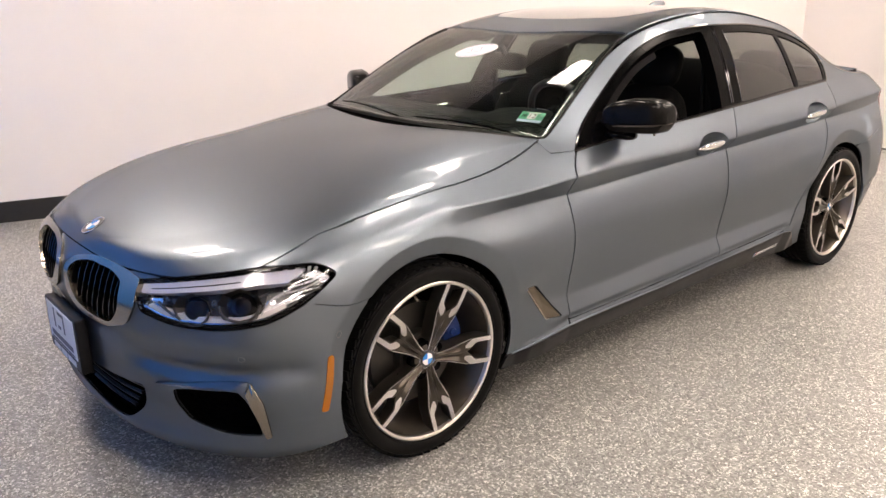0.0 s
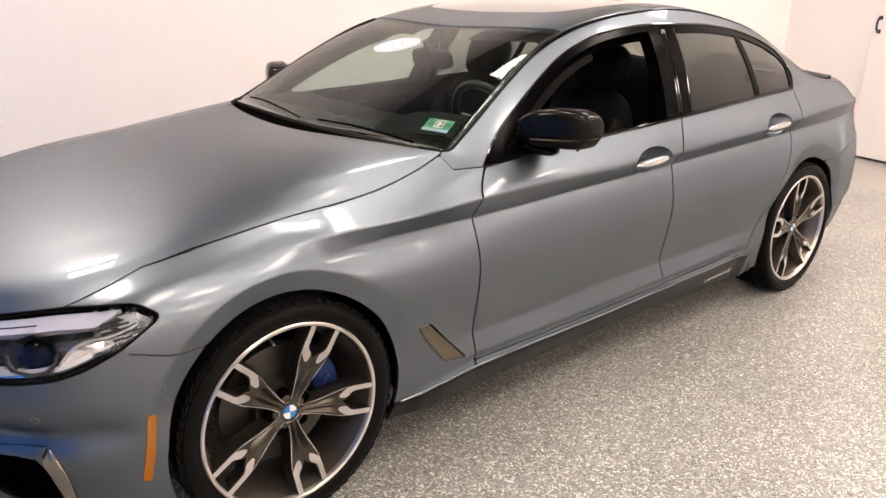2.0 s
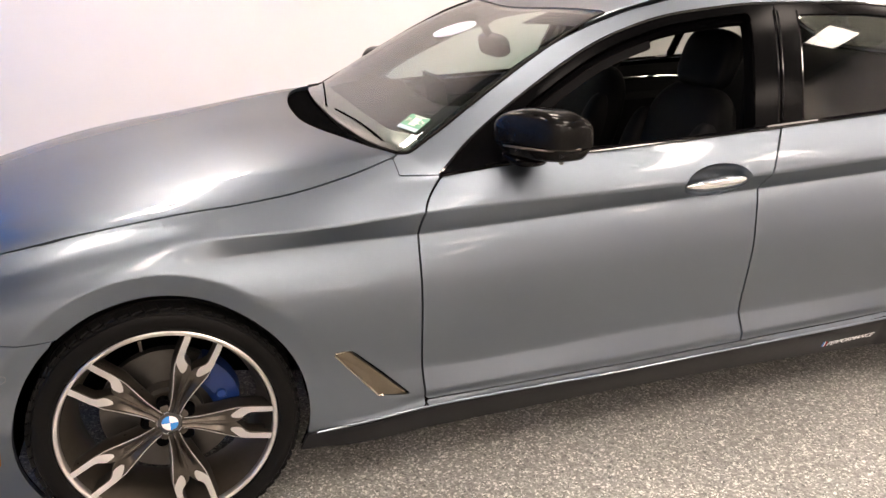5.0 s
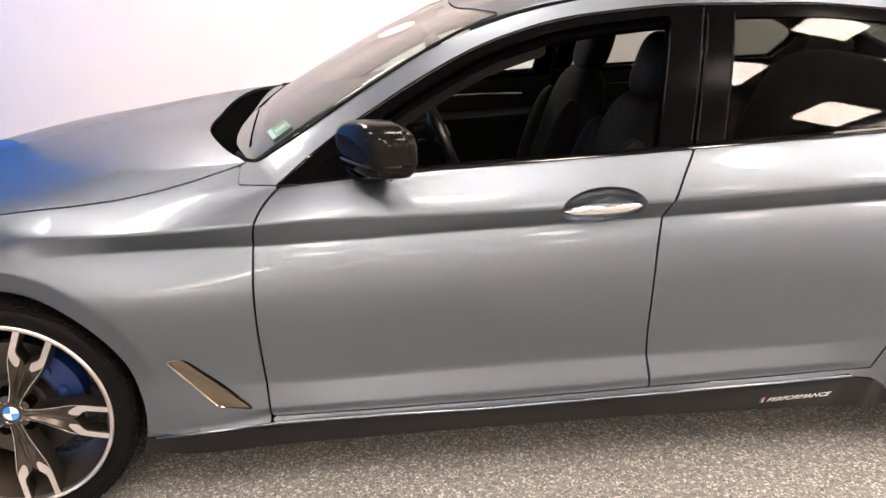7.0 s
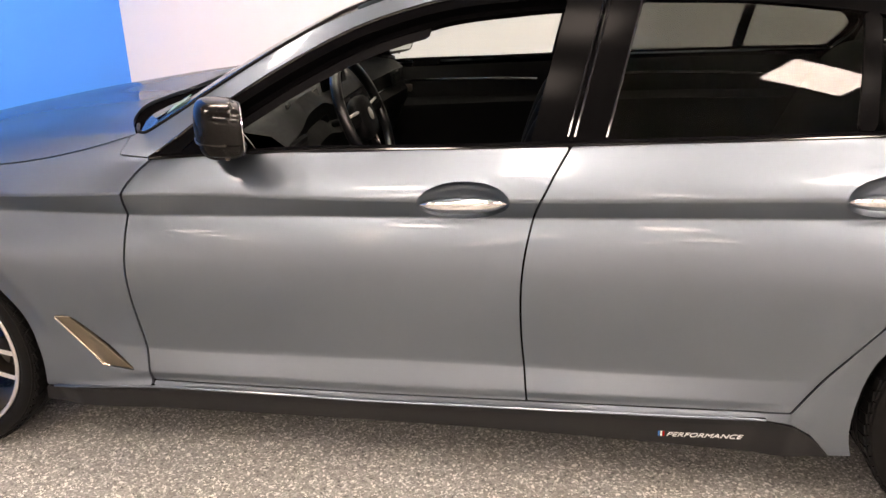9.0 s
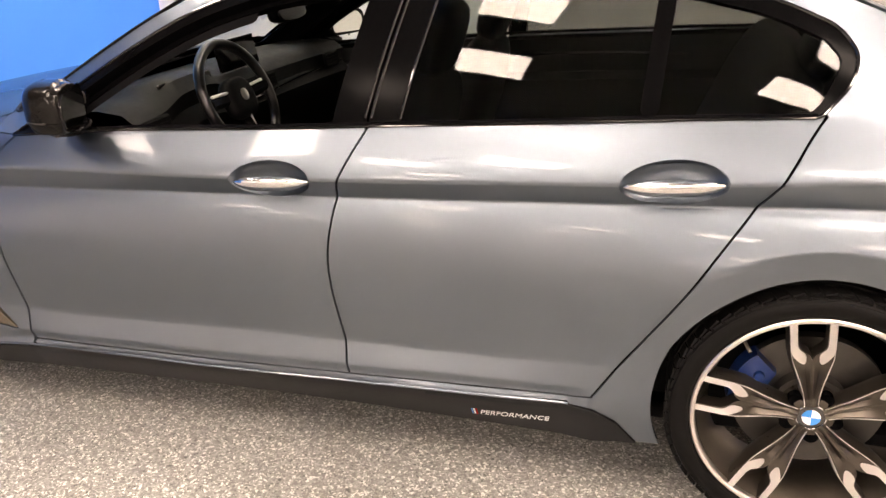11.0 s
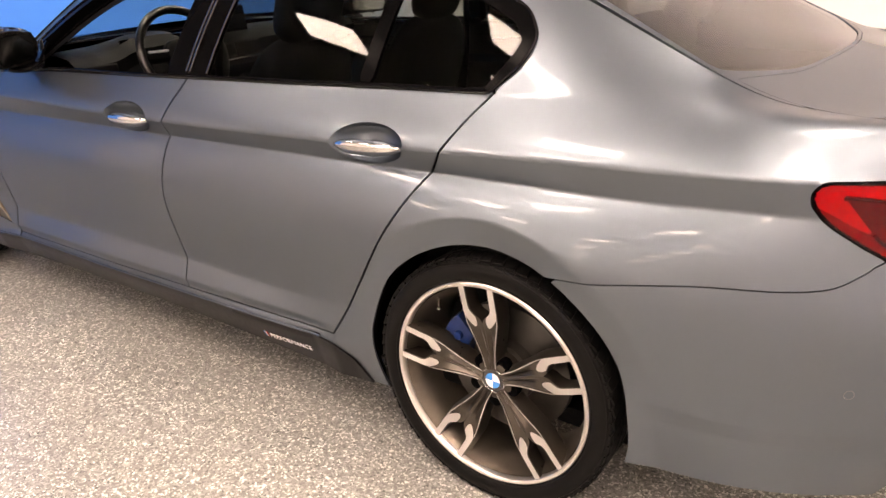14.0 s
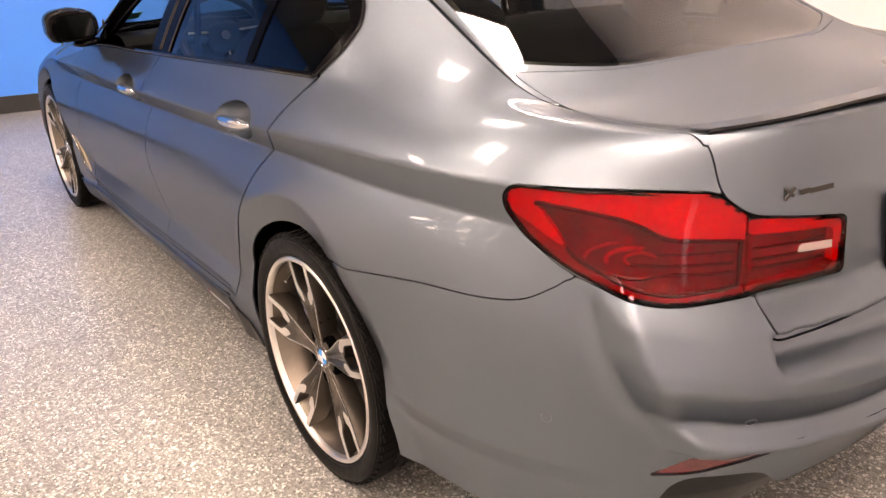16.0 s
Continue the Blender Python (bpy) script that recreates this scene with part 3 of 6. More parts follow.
def cut(sd, offset=0.0, flange=0.0):
    """The piece of the loft where sd is positive, moved out by offset, with its rim turned in by flange."""
    keep = sd > 0
    count = keep[QUADS].sum(1)
    verts, faces, where, cache, nrm = [], [], {}, {}, []

    def node(i):
        if i not in where:
            where[i] = len(verts)
            verts.append(PTS[i] + NOR[i] * offset)
            nrm.append(NOR[i])
        return where[i]

    def edge(i, j):
        key = (min(i, j), max(i, j))
        if key not in cache:
            f = sd[key[0]] / (sd[key[0]] - sd[key[1]])
            n = NOR[key[0]] * (1 - f) + NOR[key[1]] * f
            cache[key] = len(verts)
            verts.append(PTS[key[0]] * (1 - f) + PTS[key[1]] * f + n * offset)
            nrm.append(n)
        return cache[key]

    for q in QUADS[count == 4]:
        faces.append([node(i) for i in q])
    for q in QUADS[(count > 0) & (count < 4)]:
        loop = []
        for a, b in zip(q, np.roll(q, -1)):
            if keep[a]:
                loop.append(node(a))
            if keep[a] != keep[b]:
                loop.append(edge(a, b))
        if len(loop) > 2:
            faces.append(loop)
    if flange:
        seen = {}
        for f in faces:
            for a, b in zip(f, f[1:] + f[:1]):
                seen[(min(a, b), max(a, b))] = seen.get((min(a, b), max(a, b)), 0) + 1
        for f in list(faces):
            for a, b in zip(f, f[1:] + f[:1]):
                if seen[(min(a, b), max(a, b))] == 1 and max(abs(verts[a][1]), abs(verts[b][1])) > 0.002:
                    k = len(verts)
                    verts.extend((verts[a], verts[b], verts[b] - nrm[b] * flange, verts[a] - nrm[a] * flange))
                    nrm.extend((nrm[a], nrm[b], nrm[b], nrm[a]))
                    faces.append([k + 1, k, k + 3, k + 2])
    return np.array(verts), faces


CAR = tagged(new("car"), "blue-grey metallic four-door sedan with tinted rear windows parked on the floor", "car")


def panel(name, sd, mat, label="", offset=0.0, flange=0.012, sides=(1, -1), parent=None):
    """A panel for the near side, the far side, or both; or one panel over the middle (sides 'both')."""
    verts, faces = cut(sd, offset, flange)
    if not len(verts):
        print("empty", name)
        return []
    made = []
    near, far = verts * (1, -1, 1), verts
    if sides == "both":
        n = len(verts)
        v = np.concatenate((near, far))
        f = [list(q)[::-1] for q in faces] + [[i + n for i in q] for q in faces]
        ob = mesh_object(name, v, f, mat, parent or CAR, True, label)
        bm = bmesh.new()
        bm.from_mesh(ob.data)
        mid = [q for q in bm.verts if abs(q.co.y) < 0.0008]
        bmesh.ops.remove_doubles(bm, verts=mid, dist=0.0006)
        bm.to_mesh(ob.data)
        bm.free()
        return [ob]
    for s in sides:
        v = near if s > 0 else far
        f = [list(q)[::-1] for q in faces] if s > 0 else faces
        made.append(mesh_object(name, v, f, mat, parent or CAR, True, label))
    return made


def ring(x, z, r, q):
    return r - np.hypot(q[:, 0] - x, q[:, 1] - z)


def left_of(line, q):
    """Signed distance to an open line that runs bottom to top, positive in front of it (smaller x)."""
    a = np.asarray(line, float)
    xs = np.interp(q[:, 1], a[:, 1], a[:, 0])
    slope = np.gradient(a[:, 0], a[:, 1])
    return (xs - q[:, 0]) / np.sqrt(1 + np.interp(q[:, 1], a[:, 1], slope) ** 2)


def below(line, q):
    """Signed distance to a line that runs front to back, positive under it."""
    a = np.asarray(line, float)
    zs = np.interp(q[:, 0], a[:, 0], a[:, 1])
    slope = np.gradient(a[:, 1], a[:, 0])
    return (zs - q[:, 1]) / np.sqrt(1 + np.interp(q[:, 0], a[:, 0], slope) ** 2)


GAP = 0.0028
hi, lo = np.minimum, np.maximum


def where(test, sd, other=-1.0):
    return np.where(test, sd, other)


def shape(points, radius, q):
    return inside_distance(round_corners(points, radius), q)


ARCH = where(VV < 6, lo(ring(0, .338, .366, SIDE_XZ), ring(2.975, .338, .372, SIDE_XZ)))
GAP_A = left_of(smooth_line([(.700, .2), (.700, .28), (.691, .463), (.688, .648), (.692, .776), (.705, .857), (.735, .905), (.785, .95)]), SIDE_XZ)
GAP_B = left_of(smooth_line([(1.79, .2), (1.788, .292), (1.768, .51), (1.768, .693), (1.794, .836), (1.83, .92), (1.875, 1.0), (1.875, 1.02), (1.940, 1.30), (1.965, 1.40)]), SIDE_XZ)
GAP_C = left_of(smooth_line([(2.42, .28), (2.47, .355), (2.624, .594), (2.735, .77), (2.827, .897), (2.892, 1.0), (2.93, 1.05)]), SIDE_XZ)
SILL_LINE = [(-1, .2), (.38, .245), (.70, .268), (1.37, .276), (1.80, .288), (2.16, .298), (2.40, .306), (2.464, .300), (2.517, .262), (2.573, .195), (2.70, .1), (4.3, .1)]
SILL = below(SILL_LINE, SIDE_XZ)
DOOR_FOOT = below([(x, z + .020) for x, z in SILL_LINE[:7]] + [(2.48, .335), (4.3, .335)], SIDE_XZ)
SEAM_F = where(X < 0, below([(-2, .66), (-.43, .652), (-.35, .63), (-.28, .622), (.5, .62)], SIDE_XZ))
SEAM_R = where(X > 2.975, below(smooth_line([(2.9, .64), (3.176, .682), (3.448, .727), (3.61, .74), (3.69, .753), (3.737, .782), (3.76, .800), (3.82, .81), (4.3, .81)], 6), SIDE_XZ))
DLO_LINE = [(.762, .937, .006), (1.13, .969), (1.53, .985), (1.87, 1.002), (2.3, 1.02), (2.62, 1.033), (2.912, 1.042, .012), (2.972, 1.105, .05), (2.988, 1.160, .05), (2.943, 1.217, .05), (2.81, 1.275, .08), (2.60, 1.325, .1), (2.30, 1.355, .1), (1.85, 1.360, .1), (1.540, 1.330, .1), (1.320, 1.268, .1), (1.130, 1.175, .1), (.910, 1.045, .1)]
DLO = shape(DLO_LINE, .05, SIDE_XZ)
DLO = where((VV >= 5.5) & (VV < 7.02), DLO)
BELT = below([(-1, .93), (.762, .939), (1.13, .971), (1.53, .987), (1.87, 1.004), (2.3, 1.022), (2.62, 1.035), (2.912, 1.044), (4, 1.05)], SIDE_XZ)
WINDSCREEN = where(VV >= 6.9, shape([(.60, -.5), (.60, .3, .2), (.622, .57, .1), (.686, .738, .012), (.78, .728, .05), (1.385, .592, .03), (1.345, .45, .1), (1.32, .2, .2), (1.31, -.5)], .05, TOP_XW))
BACKLIGHT = where(VV >= 6.9, shape([(2.64, -.5), (2.64, .3, .2), (2.70, .50, .06), (3.0, .545, .1), (3.375, .598, .03), (3.43, .50, .1), (3.49, .36, .1), (3.525, .1, .1), (3.53, -.5)], .05, TOP_XW))
HOOD = where((X < .7) & (VV >= 4.7), shape([(-1.2, -.6), (-1.2, 1.1), (-.6, .9), (-.33, .80, .1), (0, .790, .2), (.37, .788, .2), (.55, .768, .1), (.677, .738, .01), (.602, .62, .06), (.525, .42, .1), (.492, .2, .2), (.488, -.6)], .05, TOP_XW))
HOOD_EDGE = (VV - np.interp(X, [-.7, -.6, -.52, -.33, -.2, .1, .3, .5, .7], [4.9, 4.95, 5.2, 5.95, 6.0, 5.97, 5.9, 5.7, 5.0])) * .1
HOOD = hi(HOOD, HOOD_EDGE)
BOOT_TOP = shape([(3.542, -.6), (3.537, .1, .1), (3.50, .37, .1), (3.452, .50, .05), (3.41, .603, .015), (3.62, .612, .1), (3.74, .612, .1), (3.84, .581, .1), (3.9, .5775), (4.4, .5775), (4.4, -.6)], .03, TOP_XW)
BOOT_BACK = shape([(-.6, .688), (.25, .688), (.50, .680, .01), (.540, .71, .02), (.548, .80), (.548, .90), (.575, .945), (.578, 1.3), (-.6, 1.3)], .02, FRONT_WZ)
BOOT = where(X > 3.3, where(X > 3.86, BOOT_BACK, BOOT_TOP))
BOOT = hi(BOOT, where(VV > 3.0, 1.0))
LAMP_LINE = [(-.215, .698, .01), (-.019, .728, .05), (.170, .752, .05), (.330, .756, .03), (.388, .722, .02), (.310, .656, .05), (.213, .613, .05), (.087, .600, .05), (-.075, .597, .05), (-.198, .618, .02)]
LAMP = where(X < -.2, shape(LAMP_LINE, .03, LAMP_AZ))
KIDNEY = where(X < -.5, shape([(.020, .655, .03), (.075, .69, .04), (.20, .716, .06), (.37, .716, .05), (.488, .699, .018), (.506, .64, .02), (.462, .566, .03), (.33, .528, .05), (.15, .532, .05), (.045, .57, .04)], .03, FRONT_WZ))
KIDNEY_IN = where(X < -.5, shape([(.055, .645, .03), (.10, .68, .03), (.19, .699, .05), (.345, .699, .04), (.424, .680, .025), (.430, .61, .03), (.375, .550, .03), (.24, .546, .05), (.12, .565, .04)], .03, FRONT_WZ))
INTAKE = where(X < -.5, shape([(-.5, .335), (.10, .335), (.46, .354, .02), (.44, .27, .03), (.34, .195, .05), (0, .212), (-.5, .212)], .02, FRONT_WZ))
FOG = where(X < -.3, shape([(-.120, .372, .01), (-.06, .388, .03), (.100, .402, .01), (.130, .368, .02), (.164, .240, .015), (.046, .240, .03), (-.083, .266, .03), (-.122, .313, .02)], .02, LAMP_AZ))
TAIL_LINE = [(1.989, .930, .02), (2.006, .949, .02), (2.189, .949, .05), (2.340, .944, .02), (2.400, .902, .02), (2.575, .880, .012), (2.580, .776, .012), (2.41, .774, .05), (2.268, .767, .08), (2.176, .785, .05), (2.10, .814, .05), (2.022, .866, .03), (1.993, .902, .02)]
TAIL = where(X > 3.3, shape(TAIL_LINE, .03, TAIL_AZ))
TAIL_SPLIT = where(X > 3.3, 2.398 - TAIL_AZ[:, 0])
MARKER = where(X < 0, shape([(-.401, .486), (-.379, .484), (-.404, .302), (-.426, .302)], .006, SIDE_XZ))
VENT = where((X > .2) & (X < .9), shape([(.436, .489, .01), (.490, .489, .012), (.658, .318, .010), (.556, .331, .02)], .01, SIDE_XZ))
SUNROOF = where(VV > 7, shape([(1.505, -.6), (1.512, .2, .2), (1.545, .385, .07), (1.66, .452, .08), (2.28, .475, .04), (2.30, -.6)], .04, TOP_XW))
REFLECTOR = where(X > 3.5, shape([(.70, .437, .006), (.635, .478, .02), (.515, .486, .01), (.512, .468, .004), (.64, .438, .02)], .01, FRONT_WZ))
DIFFUSER = where(X > 3.5, shape([(-.5, .34), (.45, .36, .03), (.52, .425, .03), (.665, .432, .05), (.69, .34), (.715, .1), (-.5, .1)], .02, FRONT_WZ))


def ellipse(x, z, a, b, slope):
    dx, dz = X - x, Z - z - slope * (X - x)
    k = np.hypot(dx / a, dz / b)
    return where((VV > 3.5) & (VV < 6.2), (1 - k) * min(a, b))


CUPS = lo(ellipse(1.617, .866, .113, .050, .045), ellipse(2.617, .907, .115, .050, .06))

nose_holes = hi(hi(-LAMP - .003, -KIDNEY), hi(-INTAKE, -FOG))
panel("hood", hi(hi(HOOD - GAP, nose_holes), 1), PAINT, "long sculpted hood", sides="both")
FENDER = hi(hi(GAP_A - GAP, -SILL - .003), hi(-ARCH, where(HOOD > -.2, -HOOD - GAP, 1)))
FENDER = hi(hi(FENDER, where(X < 0, -SEAM_F - .0012, 1)), hi(hi(-LAMP - .003, -VENT), hi(lo(.659 - X, BELT - .0012), (6.98 - VV) * .1)))
FENDER = hi(FENDER, where((X < -.2) & (VV > 5.95), -1, where(X < -.55, -1, 1)))
panel("front_fender", FENDER, PAINT)
foot = -DOOR_FOOT - GAP
panel("front_door", hi(hi(-GAP_A - GAP, GAP_B - GAP), hi(hi(foot, BELT), hi(-CUPS, -DLO))), PAINT)
panel("rear_door", hi(hi(-GAP_B - GAP, GAP_C - GAP), hi(hi(foot, BELT), hi(-ARCH - .012, hi(-CUPS, -DLO)))), PAINT)
panel("sill", hi(hi(-SILL - .002, DOOR_FOOT - .001), hi(-ARCH, hi(X - .705, 2.47 - X))), PAINT)
pillar = hi(hi(-DLO, -WINDSCREEN - .004), hi(-BACKLIGHT - .0012, where(BELT > 0, where(X > 2, -GAP_C - GAP), X - .661)))
pillar = hi(hi(pillar, -ARCH), hi(hi(where(X > 2.975, -SEAM_R - .0013, 1), where(X > 3.3, -BOOT - .0012, 1)), hi(-TAIL - .002, where(VV < 7.0, 1))))
pillar = hi(hi(hi(pillar, where(X < 1, -BELT - .0012, 1)), where(X < 1, -HOOD - GAP, 1)), where((VV < 6) & (X < 2.7), -SILL - .002, 1))
panel("rear_quarter", hi(pillar, where(X > 3.86, where(VV > 3.2, 1), 1)), PAINT, "rear quarter panel with roof rail and pillars", flange=.006)
panel("roof", hi(hi(where(VV >= 7, 1), hi(-WINDSCREEN - .004, -BACKLIGHT - .0012)), hi(hi(X - 1.25, 3.56 - X), hi(-SUNROOF - .003, where(X > 3.3, -BOOT - .0006, 1)))), PAINT, "roof skin", sides="both")
panel("sunroof", SUNROOF, ROOF_GLASS, "dark glass sunroof panel", offset=-.001, flange=.01, sides="both")
panel("boot_lid", hi(BOOT - .0012, hi(-TAIL - .002, -BACKLIGHT - .0012)), PAINT, "boot lid", sides="both")
panel("front_bumper", hi(hi(lo(SEAM_F - .0012, where(X < -.42, where(VV < 5.3, 1))), -ARCH), hi(hi(nose_holes, -MARKER - .001), hi(where(X < -.2, where(HOOD > -.2, -HOOD - GAP, 1), 1), where(X < .15, 1)))), PAINT, "deep front bumper with side intakes", sides="both")
back = where(X > 2.975, where((X > 3.9) & (VV < 4.2), 1, SEAM_R - .0013))
panel("rear_bumper", hi(hi(back, -ARCH), hi(hi(where(X > 3.3, -BOOT - GAP, 1), -TAIL - .002), hi(-DIFFUSER, -REFLECTOR - .002))), PAINT, "sculpted rear bumper", sides="both")
panel("diffuser", hi(DIFFUSER - .002, -REFLECTOR - .002), SKIRT, "dark grey lower bumper insert", offset=-.012, flange=.02, sides="both")
panel("side_skirt", hi(hi(SILL, -ARCH), hi(X - .15, 2.62 - X)), SKIRT, "satin black side skirt", offset=.006)
panel("windscreen", WINDSCREEN, SCREEN, "clear laminated windscreen", offset=-.003, flange=0, sides="both")
FRIT = material("black_glass_frit", (0.004, 0.004, 0.004), 0.25)
panel("windscreen_band", hi(WINDSCREEN, lo(.022 - WINDSCREEN, hi(.075 - WINDSCREEN, where(X < .74, 1)))), FRIT, "black printed windscreen edge", offset=-.006, flange=0, sides="both")
panel("rear_window", BACKLIGHT, TINT, "tinted rear window", offset=-.003, flange=0, sides="both")
panel("rear_window_band", hi(BACKLIGHT, .02 - BACKLIGHT), FRIT, offset=-.006, flange=0, sides="both")
DLO_DEEP = where((VV >= 5.5) & (VV < 7.02), shape([(x, z - .03 if i < 7 else z, *r) for i, (x, z, *r) in enumerate(DLO_LINE)], .05, SIDE_XZ))
FRAME = hi(DLO - .010, DLO_DEEP - .026)
REAR_FRAME = hi(DLO - .011, DLO_DEEP - .034)
panel("front_window_surround", hi(hi(DLO, lo(-FRAME, .092 - GAP_B)), GAP_B - GAP), BLACK_TRIM, "gloss black window surround", offset=.002)
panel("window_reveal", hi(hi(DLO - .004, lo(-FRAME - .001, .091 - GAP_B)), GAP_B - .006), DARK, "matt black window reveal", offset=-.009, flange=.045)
panel("rear_window_surround", hi(hi(DLO, lo(-REAR_FRAME, .085 + GAP_B)), -GAP_B - GAP), BLACK_TRIM, "gloss black window surround", offset=.002)
panel("mirror_base", hi(FRAME, shape([(.76, .93), (1.02, .96), (.985, 1.08), (.93, 1.05)], .005, SIDE_XZ)), BLACK_GLOSS, offset=0, flange=.01)
QUARTER_BAR = shape([(2.525, .99), (2.567, .99), (2.602, 1.40), (2.562, 1.40)], .002, SIDE_XZ)
panel("rear_door_glass", hi(REAR_FRAME, -GAP_B - .085), TINT, "tinted rear door glass", offset=-.002, flange=0)
panel("glass_divider", hi(REAR_FRAME, QUARTER_BAR), BLACK_TRIM, offset=.002)
panel("side_marker", MARKER, material("amber_lens", (0.36, 0.115, 0.001), 0.2, 0, Coat_Weight=0.25), "amber side marker lens", offset=.001, flange=.008)
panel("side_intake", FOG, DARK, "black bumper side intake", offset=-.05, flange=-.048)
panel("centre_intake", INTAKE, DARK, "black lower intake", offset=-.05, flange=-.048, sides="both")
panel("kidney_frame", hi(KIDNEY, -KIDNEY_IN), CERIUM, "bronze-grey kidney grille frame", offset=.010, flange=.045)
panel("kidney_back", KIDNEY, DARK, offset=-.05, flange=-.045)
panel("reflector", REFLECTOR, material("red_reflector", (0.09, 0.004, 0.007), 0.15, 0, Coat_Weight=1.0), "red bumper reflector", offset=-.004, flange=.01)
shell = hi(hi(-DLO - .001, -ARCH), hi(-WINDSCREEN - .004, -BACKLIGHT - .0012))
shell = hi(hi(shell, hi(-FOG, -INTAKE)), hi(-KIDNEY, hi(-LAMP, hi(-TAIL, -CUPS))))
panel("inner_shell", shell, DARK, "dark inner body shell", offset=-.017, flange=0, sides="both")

# ---- rays against the loft, to seat small parts on it ----
import mathutils.bvhtree
NEAR_TREE = mathutils.bvhtree.BVHTree.FromPolygons([Vector((p[0], -p[1], p[2])) for p in PTS], [tuple(int(i) for i in q) for q in QUADS])


def seat(origin, way):
    """Where a ray meets the near half of the loft: the place and the outward normal."""
    place, normal, _, _ = NEAR_TREE.ray_cast(Vector(origin), Vector(way))
    if normal.dot(Vector(way)) > 0:
        normal = -normal
    return place, normal


def on_side(x, z):
    return seat((x, -3, z), (0, 1, 0))


def on_front(w, z):
    return seat((-3, -w, z), (1, 0, 0))


def on_back(w, z):
    return seat((6, -w, z), (-1, 0, 0))


def on_top(x, w):
    return seat((x, -w, 3), (0, 0, -1))


def facing(place, normal, lift=0.0, up=(0, 0, 1)):
    """A pose on the surface: its z along the normal, its y as near up as can be."""
    n = normal.normalized()
    y = Vector(up) - n * Vector(up).dot(n)
    y.normalize()
    m = Matrix((y.cross(n), y, n)).transposed().to_4x4()
    m.translation = place + n * lift
    return m


def disc(bm, r, h, n=24, m=None, bevel=.2):
    got = [bm.verts.new((0, 0, h))]
    rings = []
    for rr, hh in ((r * (1 - bevel), h), (r, h * .5), (r, -.004)):
        rings.append([bm.verts.new((rr * math.cos(2 * math.pi * k / n), rr * math.sin(2 * math.pi * k / n), hh)) for k in range(n)])
    for k in range(n):
        bm.faces.new((got[0], rings[0][k], rings[0][(k + 1) % n]))
        for a, b in zip(rings, rings[1:]):
            bm.faces.new((a[k], b[k], b[(k + 1) % n], a[(k + 1) % n]))
    if m is not None:
        for v in (got[0], *(v for q in rings for v in q)):
            v.co = m @ v.co


# ---- wheels ----
RT = .338
BADGE_BLUE = material("roundel_blue", (0.02, 0.22, 0.62), 0.2, 0, Coat_Weight=1.0)
BADGE_WHITE = material("roundel_white", (0.8, 0.8, 0.8), 0.25, 0, Coat_Weight=1.0)
BADGE_BLACK = material("roundel_black", (0.01, 0.01, 0.012), 0.2, 0, Coat_Weight=1.0)


def roundel(parent, m, r):
    """A round badge: dark ring with a bright rim and four quarters in blue and white."""
    bm = bmesh.new()
    disc(bm, r, .003, 40, m)
    body = part("badge", bm, BADGE_BLACK, parent, "round blue, white and black badge")
    bm = bmesh.new()
    tube(bm, [m @ Vector((r * math.cos(a), r * math.sin(a), .002)) for a in np.linspace(0, 2 * math.pi, 40, endpoint=False)], r * .05, 6, True)
    part("badge_rim", bm, CHROME, body)
    for k in range(4):
        bm = bmesh.new()
        c = bm.verts.new(m @ Vector((0, 0, .0042)))
        arc = [bm.verts.new(m @ Vector((r * .64 * math.cos(a), r * .64 * math.sin(a), .0036))) for a in np.linspace(k * math.pi / 2, (k + 1) * math.pi / 2, 9)]
        for a, b in zip(arc, arc[1:]):
            bm.faces.new((c, a, b))
        part("quarter", bm, BADGE_BLUE if k % 2 else BADGE_WHITE, body)


# half-widths of a spoke along its length: outer edge, edge of the slot, depth of the face
STATIONS = (.030, .050, .075, .100, .125, .148, .165, .178, .190, .203, .225, .250, .270)
OUTER = (.0150, .0165, .0205, .0265, .0335, .0400, .0445, .0465, .0475, .0480, .0485, .0490, .0495)
INNER = (0, 0, 0, 0, 0, 0, 0, .006, .021, .030, .0315, .032, .033)
FACE = (-.088, -.089, -.0915, -.0945, -.0975, -.100, -.1025, -.104, -.1055, -.107, -.1095, -.112, -.1135)


def spoke_mesh():
    bm = bmesh.new()
    for s in (1, -1):
        rows = []
        for r, o, i, y in zip(STATIONS, OUTER, INNER, FACE):
            stem = max(0, min(1, (.172 - r) / .03))
            valley = .011 * stem * min(1, (r - .03) / .04)
            crest, trough = i + (o - i) * .12, i + (o - i) * .42
            rows.append([bm.verts.new((r, yy, s * ss)) for ss, yy in ((i, y + .045), (i, y + .0015 + valley * .25), (crest, y + valley * .25), (trough, y + valley), (o - (o - i) * .20, y), (o, y + .0015), (o + .007, y + .030), (o + .004, y + .05))])
        for a, b in zip(rows, rows[1:]):
            for k in range(7):
                q = (a[k], a[k + 1], b[k + 1], b[k])
                bm.faces.new(q if s > 0 else q[::-1])
    bmesh.ops.remove_doubles(bm, verts=bm.verts, dist=1e-5)
    bmesh.ops.recalc_face_normals(bm, faces=bm.faces)
    return bm


